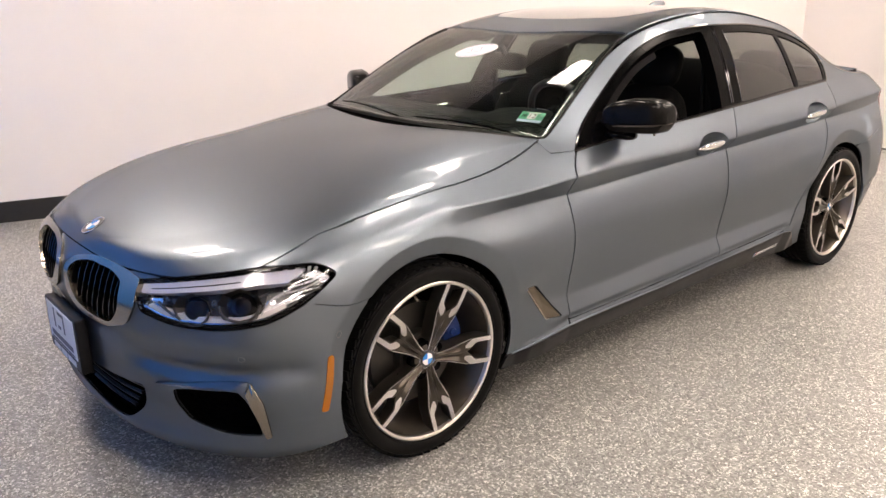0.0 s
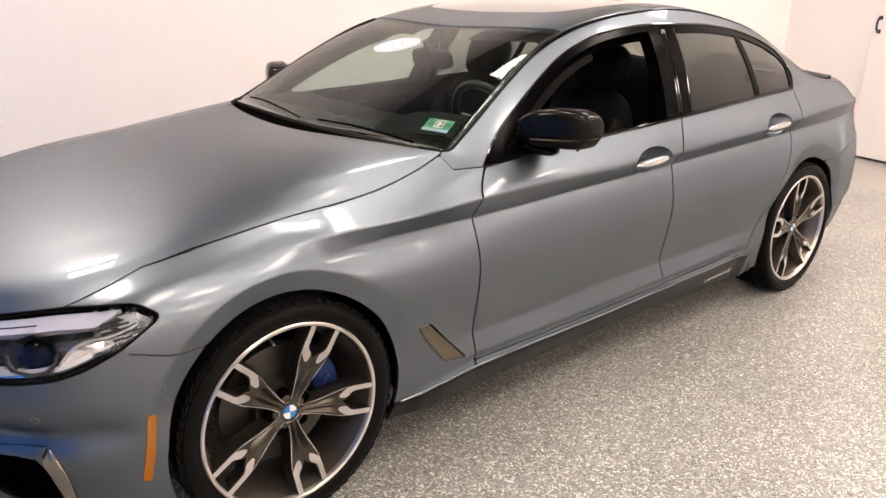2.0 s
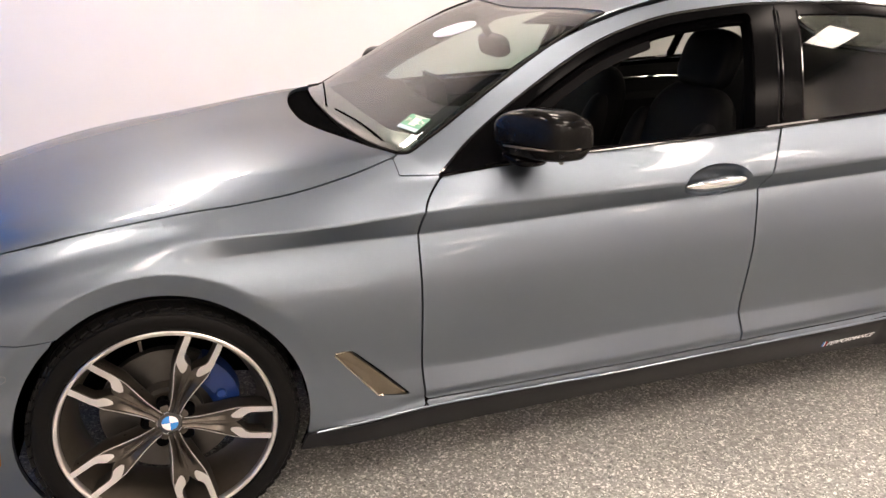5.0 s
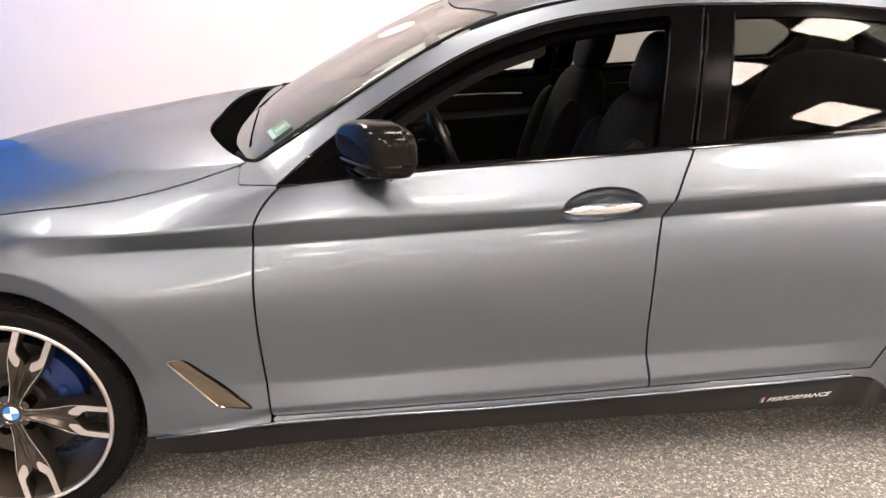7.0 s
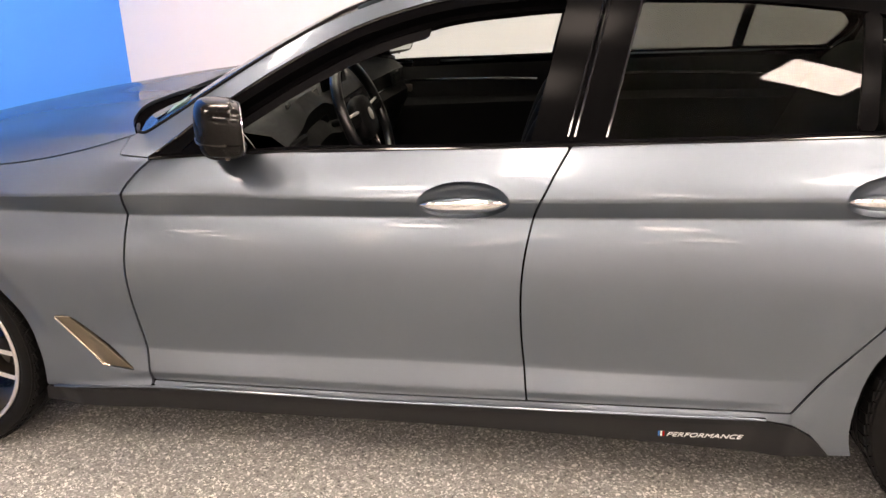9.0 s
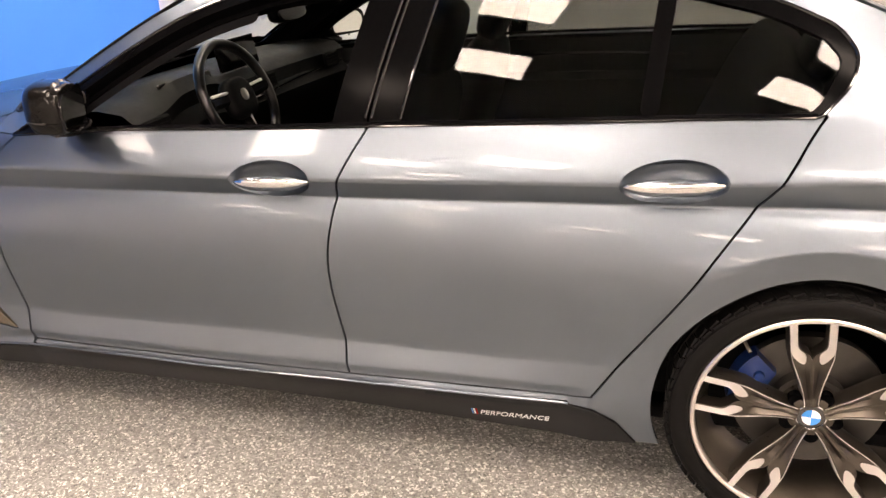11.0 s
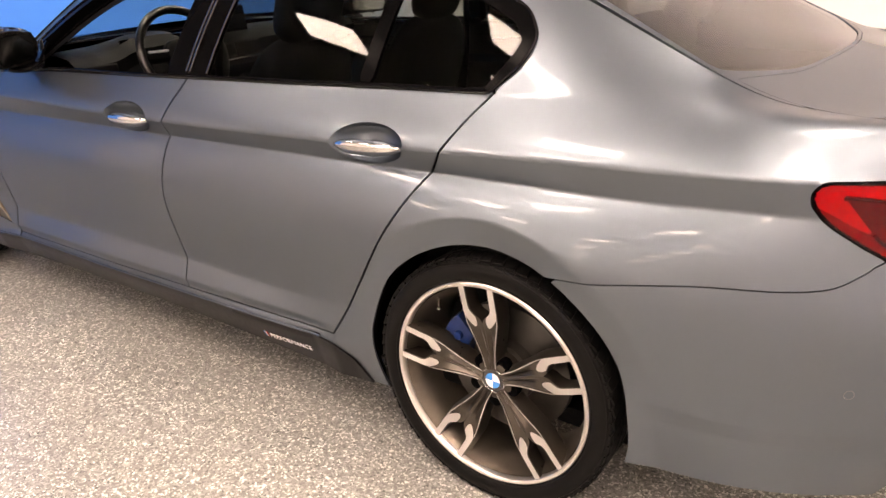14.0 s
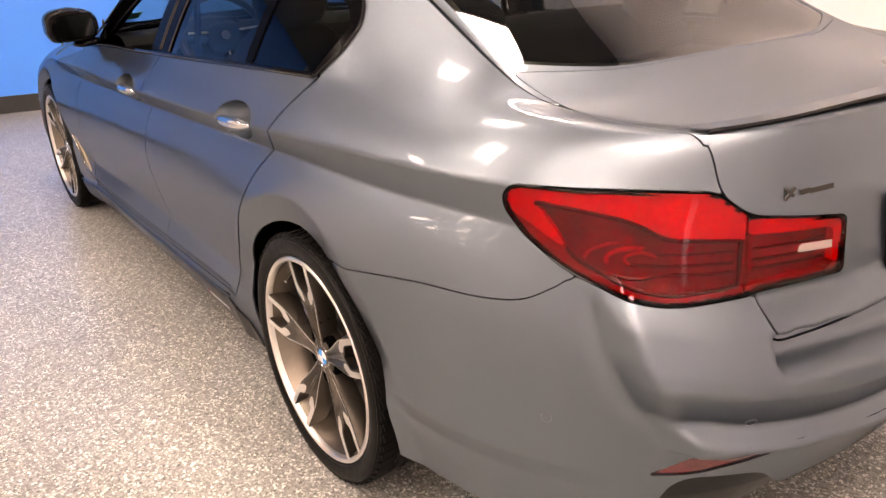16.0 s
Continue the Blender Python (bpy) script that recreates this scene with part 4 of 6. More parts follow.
def spoke_face(bm):
    """The machined lands: a bright bracket with a bent foot at the outer end and a fine bright edge along the stem."""
    for s in (1, -1):
        bracket = [(.270, .0495, .034), (.250, .0490, .0330), (.225, .0485, .0325), (.206, .0480, .0318), (.196, .0478, .0280), (.184, .0460, .0160), (.176, .0415, .0138), (.166, .0340, .0138), (.159, .0275, .0150), (.155, .0220, .0190)]
        stem = [(.183, .0466, .0452), (.165, .0446, .0425), (.148, .0402, .0378), (.125, .0337, .0312), (.100, .0267, .0243), (.075, .0207, .0186), (.050, .0167, .0149), (.036, .0156, .0140)]
        for strip in (bracket, stem):
            rows = []
            for r, a, b in strip:
                y = float(np.interp(r, STATIONS, FACE)) - .0016
                rows.append([bm.verts.new((r, y, s * a)), bm.verts.new((r, y, s * b))])
            for p, q in zip(rows, rows[1:]):
                bm.faces.new((p[0], q[0], q[1], p[1]))
    bmesh.ops.solidify(bm, geom=bm.faces[:], thickness=.0012)
    bmesh.ops.recalc_face_normals(bm, faces=bm.faces)


def wheel(x, turn, caliper_at, side=1):
    """A wheel whose outer face looks to -y (side 1) or +y (side -1)."""
    root = new("wheel")
    root.parent = CAR
    root.matrix_local = pose(x, -.795 * side, RT, 0, 0, 0 if side > 0 else 180)
    bm = bmesh.new()
    prof = [(.270, -.100), (.277, -.112), (.284, -.118), (.287, -.1175), (.289, -.119), (.306, -.124), (.320, -.1205), (.3225, -.119), (.3245, -.1195), (.3315, -.109), (.336, -.094)]
    for g in (-.055, -.018, .018, .055):
        prof += [(.338, g - .008), (.331, g - .006), (.331, g + .006), (.338, g + .008)]
    prof += [(.3355, .094), (.330, .108), (.31, .12), (.270, .100)]
    lathe(bm, prof, 120)
    tyre = part("tyre", bm, RUBBER, root, "low-profile black tyre with fine shoulder blocks")
    bm = bmesh.new()
    for k in range(64):
        for y in (-.088, .088):
            box(bm, (-.0125, y - .026, .3335), (.0125, y + .022, .3385), 0, m=pose(0, 0, 0, 0, 360 * k / 64, 0) @ pose(0, 0, 0, 0, 0, 14 if y < 0 else -14))
        box(bm, (-.0125, -.1145, .3265), (.0125, -.104, .3335), 0, m=pose(0, 0, 0, 0, 360 * k / 64, 0))
    tagged(part("tread", bm, TREAD, tyre, "", False), kind="stuff")
    bm = bmesh.new()
    lathe(bm, [(.256, .10), (.236, .06), (.234, -.02), (.243, -.055), (.254, -.085), (.262, -.104)], 96)
    rim = part("rim", bm, RIM_BARREL, root, "two-tone grey alloy rim with double spokes")
    bm = bmesh.new()
    lathe(bm, [(.2640, -.100), (.2665, -.1150), (.2685, -.1170), (.2755, -.1180), (.2785, -.1150), (.2775, -.10)], 96)
    part("rim_lip", bm, RIM_LIP, rim, "bright machined rim edge")
    bm = bmesh.new()
    lathe(bm, [(.0, -.082), (.034, -.082), (.036, -.0865), (.046, -.086), (.062, -.076), (.070, -.060), (.075, -.02), (.05, -.01)], 48)
    part("hub", bm, RIM, rim)
    roundel(rim, facing(Vector((0, -.0835, 0)), Vector((0, -1, 0))), .033)
    proto = None
    for k in range(5):
        turn_to = pose(0, 0, 0, 0, -(turn + 72 * k), 0)
        if proto is None:
            proto = part("spoke", spoke_mesh(), RIM, rim, "grey double spoke")
            bm = bmesh.new()
            spoke_face(bm)
            land = part("machined_face", bm, RIM_CUT, rim, "bright machined spoke face", False)
            one, two = proto, land
        else:
            one, two = new("spoke", proto.data), new("machined_face", land.data)
            one.parent = two.parent = rim
        one.matrix_local, two.matrix_local = turn_to, turn_to
        bm = bmesh.new()
        lathe(bm, [(.0, -.0785), (.011, -.0788), (.0165, -.0822), (.0175, -.0805), (.0175, -.06)], 20)
        a = radians(turn + 72 * k + 36)
        nut = part("wheel_bolt", bm, DARK, rim, "black recessed wheel bolt")
        nut.location = (.056 * math.cos(a), -.0035, .056 * math.sin(a))
    bm = bmesh.new()
    lathe(bm, [(.055, -.045), (.085, -.045), (.088, -.012), (.178, -.010), (.178, .018), (.06, .018)], 72)
    part("brake_disc", bm, DISC, root, "cast iron brake disc")
    bm = bmesh.new()
    a0, a1 = radians(caliper_at - 25), radians(caliper_at + 25)
    rows = []
    for a in np.linspace(a0, a1, 13):
        e = abs((a - (a0 + a1) / 2) / (a1 - a0) * 2) ** 4
        rows.append([bm.verts.new((r * math.cos(a), y, r * math.sin(a))) for r, y in ((.108 + .006 * e, -.012), (.112 + .006 * e, -.043), (.128, -.056 + .01 * e), (.165, -.056 + .01 * e), (.190 - .004 * e, -.046), (.196 - .006 * e, .0))])
    for p, q in zip(rows, rows[1:]):
        for k in range(5):
            bm.faces.new((p[k], p[k + 1], q[k + 1], q[k]))
    bm.faces.new(rows[0])
    bm.faces.new(rows[-1][::-1])
    bmesh.ops.recalc_face_normals(bm, faces=bm.faces)
    clamp = part("brake_caliper", bm, CALIPER, root, "blue enamelled brake caliper")
    for k in (-1, 1):
        bm = bmesh.new()
        a = radians(caliper_at + 13 * k)
        lathe(bm, [(0, -.064), (.011, -.0635), (.013, -.060), (.0135, -.05)], 16, centre=(.147 * math.cos(a), 0, .147 * math.sin(a)))
        part("piston_cap", bm, CALIPER, clamp)
    a = radians(turn + 72 + 36 if x < 1 else turn + 108)
    bm = bmesh.new()
    tube(bm, [(.245 * math.cos(a), -.075, .245 * math.sin(a)), (.226 * math.cos(a), -.098, .226 * math.sin(a))], .0046, 8)
    part("tyre_valve", bm, CHROME, rim, "small valve stem")
    return root


wheel(0, -7, 33)
wheel(2.975, 25, 160)
wheel(0, 10, 147, -1)
wheel(2.975, 40, 20, -1)
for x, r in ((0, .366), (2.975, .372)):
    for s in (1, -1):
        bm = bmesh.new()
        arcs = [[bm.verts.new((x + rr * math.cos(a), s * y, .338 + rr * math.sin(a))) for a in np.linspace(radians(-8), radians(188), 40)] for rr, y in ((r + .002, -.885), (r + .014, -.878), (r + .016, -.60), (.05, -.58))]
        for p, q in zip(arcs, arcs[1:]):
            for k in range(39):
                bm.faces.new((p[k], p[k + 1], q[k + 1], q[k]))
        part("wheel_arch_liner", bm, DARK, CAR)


# ---- plates that follow the skin ----
def skin_plate(name, outline, spot, lift, depth, mat, parent=None, label="", rim=.004):
    """A thin plate over an outline on the loft, with a rounded rim; spot gives place and normal for the outline's coordinates."""
    loop = np.asarray(outline, float)
    mid = loop.mean(0)
    bm = bmesh.new()
    rings = []
    size = np.linalg.norm(loop - mid, axis=1).mean()
    for shrink, up in ((0, lift - depth), (0, lift - rim * .5), (rim / size, lift), (.5, lift), (.97, lift)):
        ring_now = []
        for q in loop:
            p = q + (mid - q) * shrink
            place, normal = spot(*p)
            ring_now.append(bm.verts.new(place + normal * up))
        rings.append(ring_now)
    n = len(loop)
    for a, b in zip(rings, rings[1:]):
        for k in range(n):
            bm.faces.new((a[k], a[(k + 1) % n], b[(k + 1) % n], b[k]))
    bm.faces.new(rings[-1])
    bmesh.ops.recalc_face_normals(bm, faces=bm.faces)
    ob = part(name, bm, mat, parent or CAR, label)
    far = new(name, ob.data.copy())
    for v in far.data.vertices:
        v.co.y = -v.co.y
    far.data.flip_normals()
    far.parent = parent or CAR
    if label:
        tagged(far, label)
    return ob


def skin_line(name, outline, spot, lift, radius, mat, parent=None, label="", closed=True):
    """A thin moulding along a line on the loft, on both sides."""
    for s in (1, -1):
        bm = bmesh.new()
        pts = []
        for q in outline:
            place, normal = spot(*q)
            p = place + normal * lift
            pts.append(Vector((p.x, p.y * s, p.z)))
        tube(bm, pts, radius, 6, closed)
        part(name, bm, mat, parent or CAR, label)


def at_lamp(a, z):
    return seat((-2 + a * .70711, -(2 + a * .70711), z), (.70711, .70711, 0))


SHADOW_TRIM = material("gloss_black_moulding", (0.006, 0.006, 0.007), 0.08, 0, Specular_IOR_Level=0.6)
skin_line("window_moulding", [q - (0, .001) for q in round_corners(DLO_LINE, .05)], on_side, .0035, .0042, SHADOW_TRIM, label="gloss black window moulding")
# Thin gloss beads added to draw the glints of the pillar's edges.
for shift in (-.008, .008, .084):
    skin_line("pillar_glint_bead", smooth_line([(1.875 + shift, 1.02), (1.905 + shift, 1.15), (1.940 + shift, 1.29), (1.950 + shift, 1.335)], 6), on_side, .0015, .0034, SHADOW_TRIM, label="gloss black bead added to catch a glint on the pillar edge", closed=False)
skin_line("screen_gasket", smooth_line([(.64, .66), (.690, .735), (.78, .728), (1.0, .679), (1.2, .634), (1.375, .594)], 8), on_top, .0005, .0048, RUBBER, label="black windscreen gasket", closed=False)
skin_line("belt_moulding", smooth_line([(x + .008, z + .0035) for x, z, *_ in DLO_LINE[:6]] + [(2.905, 1.044)], 6), on_side, .003, .0068, BLACK_GLOSS, label="gloss black belt moulding", closed=False)
skin_line("sill_bead", smooth_line([(x, z + .003) for x, z in SILL_LINE[1:7]], 6), on_side, .0045, .0034, PAINT, label="body-coloured sill edge", closed=False)
vent_loop = round_corners([(.440, .487), (.481, .487), (.648, .3205), (.560, .333)], .012)
VENT_METAL = grain(material("brushed_bronze_vent", (0.17, 0.145, 0.11), 0.32, 1.0), 90, 0.06, 0.04)
skin_plate("fender_vent", vent_loop, on_side, -.001, .012, VENT_METAL, label="bronze-grey fender vent plate")
skin_line("vent_frame", [(.575, .331), (.557, .335), (.548, .346), (.441, .482), (.442, .488), (.470, .489)], on_side, .0, .003, CERIUM, closed=False)
upper = round_corners([(-.175, .386, .003), (.070, .429, .03), (.140, .428, .012), (.124, .398, .006), (.104, .408, .01), (-.06, .402, .03)], .02, 4)
outer = round_corners([(.142, .427, .01), (.178, .365, .02), (.188, .238, .006), (.170, .232, .004), (.138, .362, .02), (.126, .396, .004)], .02, 4)
skin_plate("bumper_blade", upper, at_lamp, .013, .03, PAINT, label="body-coloured intake ledge")
skin_plate("bumper_blade", outer, at_lamp, .008, .025, CERIUM, label="bronze-grey bumper intake blade")

# ---- lamps ----
LAMP_CHROME = material("lamp_reflector", (0.75, 0.76, 0.8), 0.12, 1.0)
GUIDE = material("frosted_light_guide", (0.50, 0.50, 0.56), 0.2, 0, Coat_Weight=1.0)
RED_HOT = material("bright_red_lens", (0.52, 0.006, 0.005), 0.12, 0, Coat_Weight=0.5, Coat_Roughness=0.02)
LAMP_SHELL = grain(material("silver_lamp_shell", (0.22, 0.225, 0.24), 0.26, 0.85), 18, 0.5, 0.1)
LAMP_TOP = where(X < -.2, np.interp(LAMP_AZ[:, 0], [-.215, -.019, .170, .330, .388], [.698, .728, .752, .756, .722]) - Z)
panel("headlamp_bezel", hi(LAMP, .0035 - LAMP), BLACK_GLOSS, "black headlamp gasket", offset=.0005, flange=.055)
panel("headlamp_housing", LAMP, LAMP_SHELL, "dark headlamp housing", offset=-.052, flange=0)
GUIDE_DEPTH = np.interp(LAMP_AZ[:, 0], [-.2, .1, .33], [.029, .031, .036])
panel("light_guide", hi(hi(LAMP - .006, GUIDE_DEPTH - LAMP_TOP), hi(LAMP_TOP - .004, .312 - LAMP_AZ[:, 0] - LAMP_TOP * 1.6)), GUIDE, "pale frosted daytime light strip", offset=-.010, flange=.02)
panel("side_reflector", hi(hi(LAMP - .016, LAMP_TOP - .050), hi(LAMP_AZ[:, 0] - .205, .325 - LAMP_AZ[:, 0])), LAMP_CHROME, "silver inner side reflector", offset=-.026, flange=.012)
panel("inner_reflector", hi(hi(LAMP - .010, LAMP_TOP - .040), hi(-.130 - LAMP_AZ[:, 0], 1)), LAMP_CHROME, "silver inner corner reflector", offset=-.024, flange=.012)
panel("fin_block", hi(hi(LAMP - .007, LAMP_AZ[:, 0] - .262), hi(LAMP_TOP - .012, .058 - LAMP_TOP)), LAMP_SHELL, "grey finned lamp corner", offset=-.022, flange=.01)
panel("headlamp_trim", hi(hi(LAMP - .009, .030 - LAMP), hi(LAMP_TOP - .060, .26 - LAMP_AZ[:, 0])), RIM_CUT, "silver lower headlamp trim", offset=-.020, flange=.02)
skin_line("lamp_brow", smooth_line([(-.190, .634), (-.10, .613), (.0, .611), (.087, .614), (.20, .626), (.29, .662)], 6), at_lamp, -.014, .0045, LAMP_CHROME, closed=False)
skin_line("lamp_brow", smooth_line([(-.185, .636), (-.15, .655), (-.12, .640), (-.08, .618)], 6), at_lamp, -.018, .004, LAMP_CHROME, closed=False)
skin_line("lamp_brow", smooth_line([(.19, .640), (.23, .690), (.30, .700), (.34, .715)], 6), at_lamp, -.016, .005, LAMP_CHROME, closed=False)
for ob in panel("headlamp_lens", LAMP - .0035, CLEAR, "clear headlamp lens", offset=.001, flange=0):
    ob.visible_shadow = False


skin_line("guide_slit", [(q, float(np.interp(q, [-.215, -.019, .170, .330], [.698, .728, .752, .756]) - np.interp(q, [-.2, .1, .33], [.029, .031, .036]) + .011)) for q in np.linspace(-.165, .12, 24)], at_lamp, -.0095, .0019, SKIRT, closed=False)
skin_line("lamp_seal", round_corners(LAMP_LINE, .03), at_lamp, .0, .0017, BLACK_GLOSS, label="black headlamp seal")


def lamp_spot(a, z, lift):
    """A place on the loft at the headlamp's slanting coordinates."""
    place, normal = seat((-2 + a * .70711, -(2 + a * .70711), z), (.70711, .70711, 0))
    return facing(place, normal, lift)


for s in (1, -1):
    for a, z, r in ((-.022, .646, .044), (.130, .668, .044)):
        m = lamp_spot(a, z, -.030)
        if s < 0:
            m = Matrix.Diagonal((1, -1, 1, 1)) @ m
        bm = bmesh.new()
        cup = [m @ Vector((r * 1.32 * math.cos(q), r * math.sin(q), .012)) for q in np.linspace(radians(175), radians(365), 7)]
        tube(bm, cup, .0042, 8)
        unit = part("projector_unit", bm, DISC, CAR, "projector headlamp with a grey angular lower frame")
        bm = bmesh.new()
        lathe(bm, [(0, .016), (r * .5, .012), (r * .86, -.002), (r * .95, -.018)], 28, axis="z")
        for v in bm.verts:
            v.co = m @ v.co
        part("projector_lens", bm, BLACK_GLOSS, unit, "dark projector lens")
        bm = bmesh.new()
        lathe(bm, [(r * 1.40, .012), (r * 1.25, .000), (r * 1.08, -.012), (r * .94, -.018)], 8, axis="z")
        for v in bm.verts:
            v.co = m @ Vector((v.co.x * 1.1, v.co.y * .82, v.co.z))
        part("projector_bowl", bm, RIM, unit, "faceted grey projector bowl", False)
    for k in range(5):
        m = lamp_spot(.285 + .012 * k, .712 - .001 * k, -.020)
        if s < 0:
            m = Matrix.Diagonal((1, -1, 1, 1)) @ m
        bm = bmesh.new()
        box(bm, (-.045, -.0025 + .0, -.004), (.035, .0025, .004), .001, 1, m @ pose(0, .018 - .009 * k, 0, 0, 0, 8))
        part("lamp_fin", bm, RIM_DARK, CAR, smooth=False)

panel("tail_gasket", hi(TAIL, .0068 - TAIL), BLACK_GLOSS, "black tail lamp gasket", offset=-.001, flange=.03)
TAIL_DEEP_LINE = [(2.045, .921, .006), (2.12, .914, .03), (2.209, .899, .03), (2.264, .870, .02), (2.392, .862, .01), (2.40, .864), (2.411, .866), (2.553, .859, .006), (2.556, .794, .008), (2.417, .791, .03), (2.383, .789, .05), (2.27, .784, .06), (2.194, .799, .05), (2.112, .835, .02)]
TAIL_DEEP = where(X > 3.3, shape(TAIL_DEEP_LINE, .02, TAIL_AZ))
TAIL_FOOT = Z - np.interp(TAIL_AZ[:, 0], [2.0, 2.06, 2.12, 2.2, 2.4, 2.6], [.90, .868, .838, .806, .800, .795])
# Darker grey puts the shade of the down-facing lower rim into the colour.
TAIL_SHADED = grain(material("shaded_lamp_rim", (0.17, 0.17, 0.17), 0.3), 30, 0.4, 0.1)
inner = hi(TAIL - .003, TAIL_SPLIT - .002)
outer_lamp = hi(TAIL - .003, -TAIL_SPLIT - .002)
panel("tail_lamp", inner, RED_GLASS, "glossy red tail lamp lens", offset=.003, flange=.010)
panel("lid_lamp", outer_lamp, RED_GLASS, "glossy red boot lid lamp lens", offset=.003, flange=.010)
panel("light_strip", hi(hi(inner, -TAIL_DEEP), -TAIL_FOOT), TAIL_SHADED, "lower lamp rim behind the red lens, shade put into its grey", offset=-.006, flange=.03)
panel("light_strip", hi(hi(inner, -TAIL_DEEP), TAIL_FOOT), REFLECTOR_WHITE, "bright light strip behind the red lens", offset=-.006, flange=.03)
panel("light_strip", hi(hi(outer_lamp, -TAIL_DEEP - .004), -TAIL_FOOT), TAIL_SHADED, "lower lamp rim behind the red lens, shade put into its grey", offset=-.006, flange=.03)
panel("light_strip", hi(hi(outer_lamp, -TAIL_DEEP - .004), TAIL_FOOT), REFLECTOR_WHITE, "bright light strip behind the red lens", offset=-.006, flange=.03)
panel("lamp_floor", hi(hi(TAIL_DEEP + .004, TAIL - .006), hi(np.abs(TAIL_SPLIT) - .003, 1)), grain(material("smoky_lamp_interior", (.12, .12, .12), .35), 26, 0.9, 0.1, 0.004), "dark lamp interior", offset=-.020, flange=0)


def at_tail(a, z):
    return seat((2.5 + a * .70711, -(2.5 - a * .70711), z), (-.70711, .70711, 0))


skin_line("lamp_seal", round_corners(TAIL_LINE, .03), at_tail, .0, .0013, BLACK_GLOSS, label="black tail lamp seal")
skin_line("lamp_rim", [q for q in round_corners(TAIL_DEEP_LINE, .02) if q[0] < 2.39], at_tail, -.006, .0042, RIM_DARK, label="dark inner lamp rim", closed=False)
for z0, z1, tall in ((.828, .822, .0035), (.812, .808, .0035), (.846, .842, .0025)):
    skin_line("lamp_rib", [(q, z0 + (z1 - z0) * (q - 2.20) / .35) for q in np.linspace(2.20 if z0 > .82 else 2.15, 2.385, 10)], at_tail, -.020, tall, RIM, closed=False)
    skin_line("lamp_rib", [(q, z0 + (z1 - z0) * (q - 2.20) / .35) for q in np.linspace(2.42, 2.552, 8)], at_tail, -.020, tall, RIM, closed=False)
BULB_GREY = grain(material("dull_lamp_reflector", (0.27, 0.27, 0.27), 0.3), 40, 0.5, 0.1)
for s in (1, -1):
    place, normal = at_tail(2.225, .838)
    m = facing(place, normal, -.019)
    if s < 0:
        m = Matrix.Diagonal((1, -1, 1, 1)) @ m
    bm = bmesh.new()
    for k, (r, a0, a1, tall) in enumerate(((.018, 20, 230, .003), (.030, 70, 200, .004), (.046, 100, 180, .003))):
        ridge = [m @ Vector((r * 1.5 * math.cos(q) - .012 * k, r * .62 * math.sin(q), .002)) for q in np.linspace(radians(a0), radians(a1), 14)]
        tube(bm, ridge, tall, 7)
    part("bulb_reflector", bm, BULB_GREY, CAR, "pale curved reflector ridges behind the red lens")
panel("reversing_lens", where(X > 3.3, shape([(2.485, .846), (2.548, .843), (2.550, .829), (2.482, .832)], .003, TAIL_AZ)), material("pale_lamp_strip", (.30, .20, .19), .2), "pale reversing lamp strip", offset=.0035, flange=.003)
# ---- grilles, plate, badges and sensors at the nose ----
for s in (1, -1):
    for k in range(9):
        w = .085 + .038 * k
        top = np.interp(w, [.055, .10, .19, .335, .412], [.65, .684, .702, .702, .674])
        foot = np.interp(w, [.055, .12, .24, .36, .415], [.63, .565, .546, .548, .60])
        a, na = on_front(w, top)
        b, nb = on_front(w, foot)
        bm = bmesh.new()
        mid = (a + b) / 2 + Vector((-.006, 0, 0))
        rows = []
        for p in (a, (a + mid) / 2 + Vector((-.004, 0, 0)), mid + Vector((-.002, 0, 0)), (b + mid) / 2 + Vector((-.004, 0, 0)), b):
            rows.append([bm.verts.new((p.x + dx, s * (p.y + dy), p.z)) for dx, dy in ((.0, -.003), (-.0, .003), (.035, .004), (.035, -.004))])
        for p, q in zip(rows, rows[1:]):
            for j in range(4):
                bm.faces.new((p[j], p[(j + 1) % 4], q[(j + 1) % 4], q[j]))
        bmesh.ops.recalc_face_normals(bm, faces=bm.faces)
        part("grille_slat", bm, BLACK_GLOSS, CAR)
    for row in range(4):
        for k in range(9):
            if (row == 3 and k > 6) or (row == 0 and k < 1):
                continue
            m = lamp_spot(-.098 + .028 * k + .014 * (row % 2), .365 - .030 * row + .003 * k, -.030)
            if s < 0:
                m = Matrix.Diagonal((1, -1, 1, 1)) @ m
            bm = bmesh.new()
            hexa = [m @ Vector((.0150 * math.cos(q), .0165 * math.sin(q), 0)) for q in np.linspace(radians(30), radians(390), 6, endpoint=False)]
            tube(bm, hexa, .0018, 4, True)
            part("intake_mesh", bm, DARK, CAR, smooth=False)
for k in range(4):
    z = .325 - .032 * k
    bm = bmesh.new()
    for s in (1, -1):
        pts = [on_front(w, z)[0] + Vector((.03, 0, 0)) for w in np.linspace(.01, .42 - .03 * k, 9)]
        tube(bm, [Vector((p.x, p.y * s, p.z)) for p in pts], .006, 6)
    part("intake_bar", bm, SKIRT, CAR)

place, normal = on_top(-.745, .0015)
roundel(CAR, facing(place, normal, .0, (1, 0, .3)), .041)

plate_m = pose(-.893, 0, .405, 0, 0, 0) @ Matrix(((0, 0, -1, 0), (-1, 0, 0, 0), (0, 1, 0, 0), (0, 0, 0, 1)))
bm = bmesh.new()
box(bm, (-.175, -.095, -.035), (.175, .098, .004), .008, 3, plate_m)
holder = part("plate_holder", bm, SKIRT, CAR, "black plate frame with a white and blue dealer plate")
bm = bmesh.new()
box(bm, (-.152, -.052, .003), (.152, .090, .0065), .002, 1, plate_m)
part("plate", bm, WHITE, holder, "white plate with blue print", False)


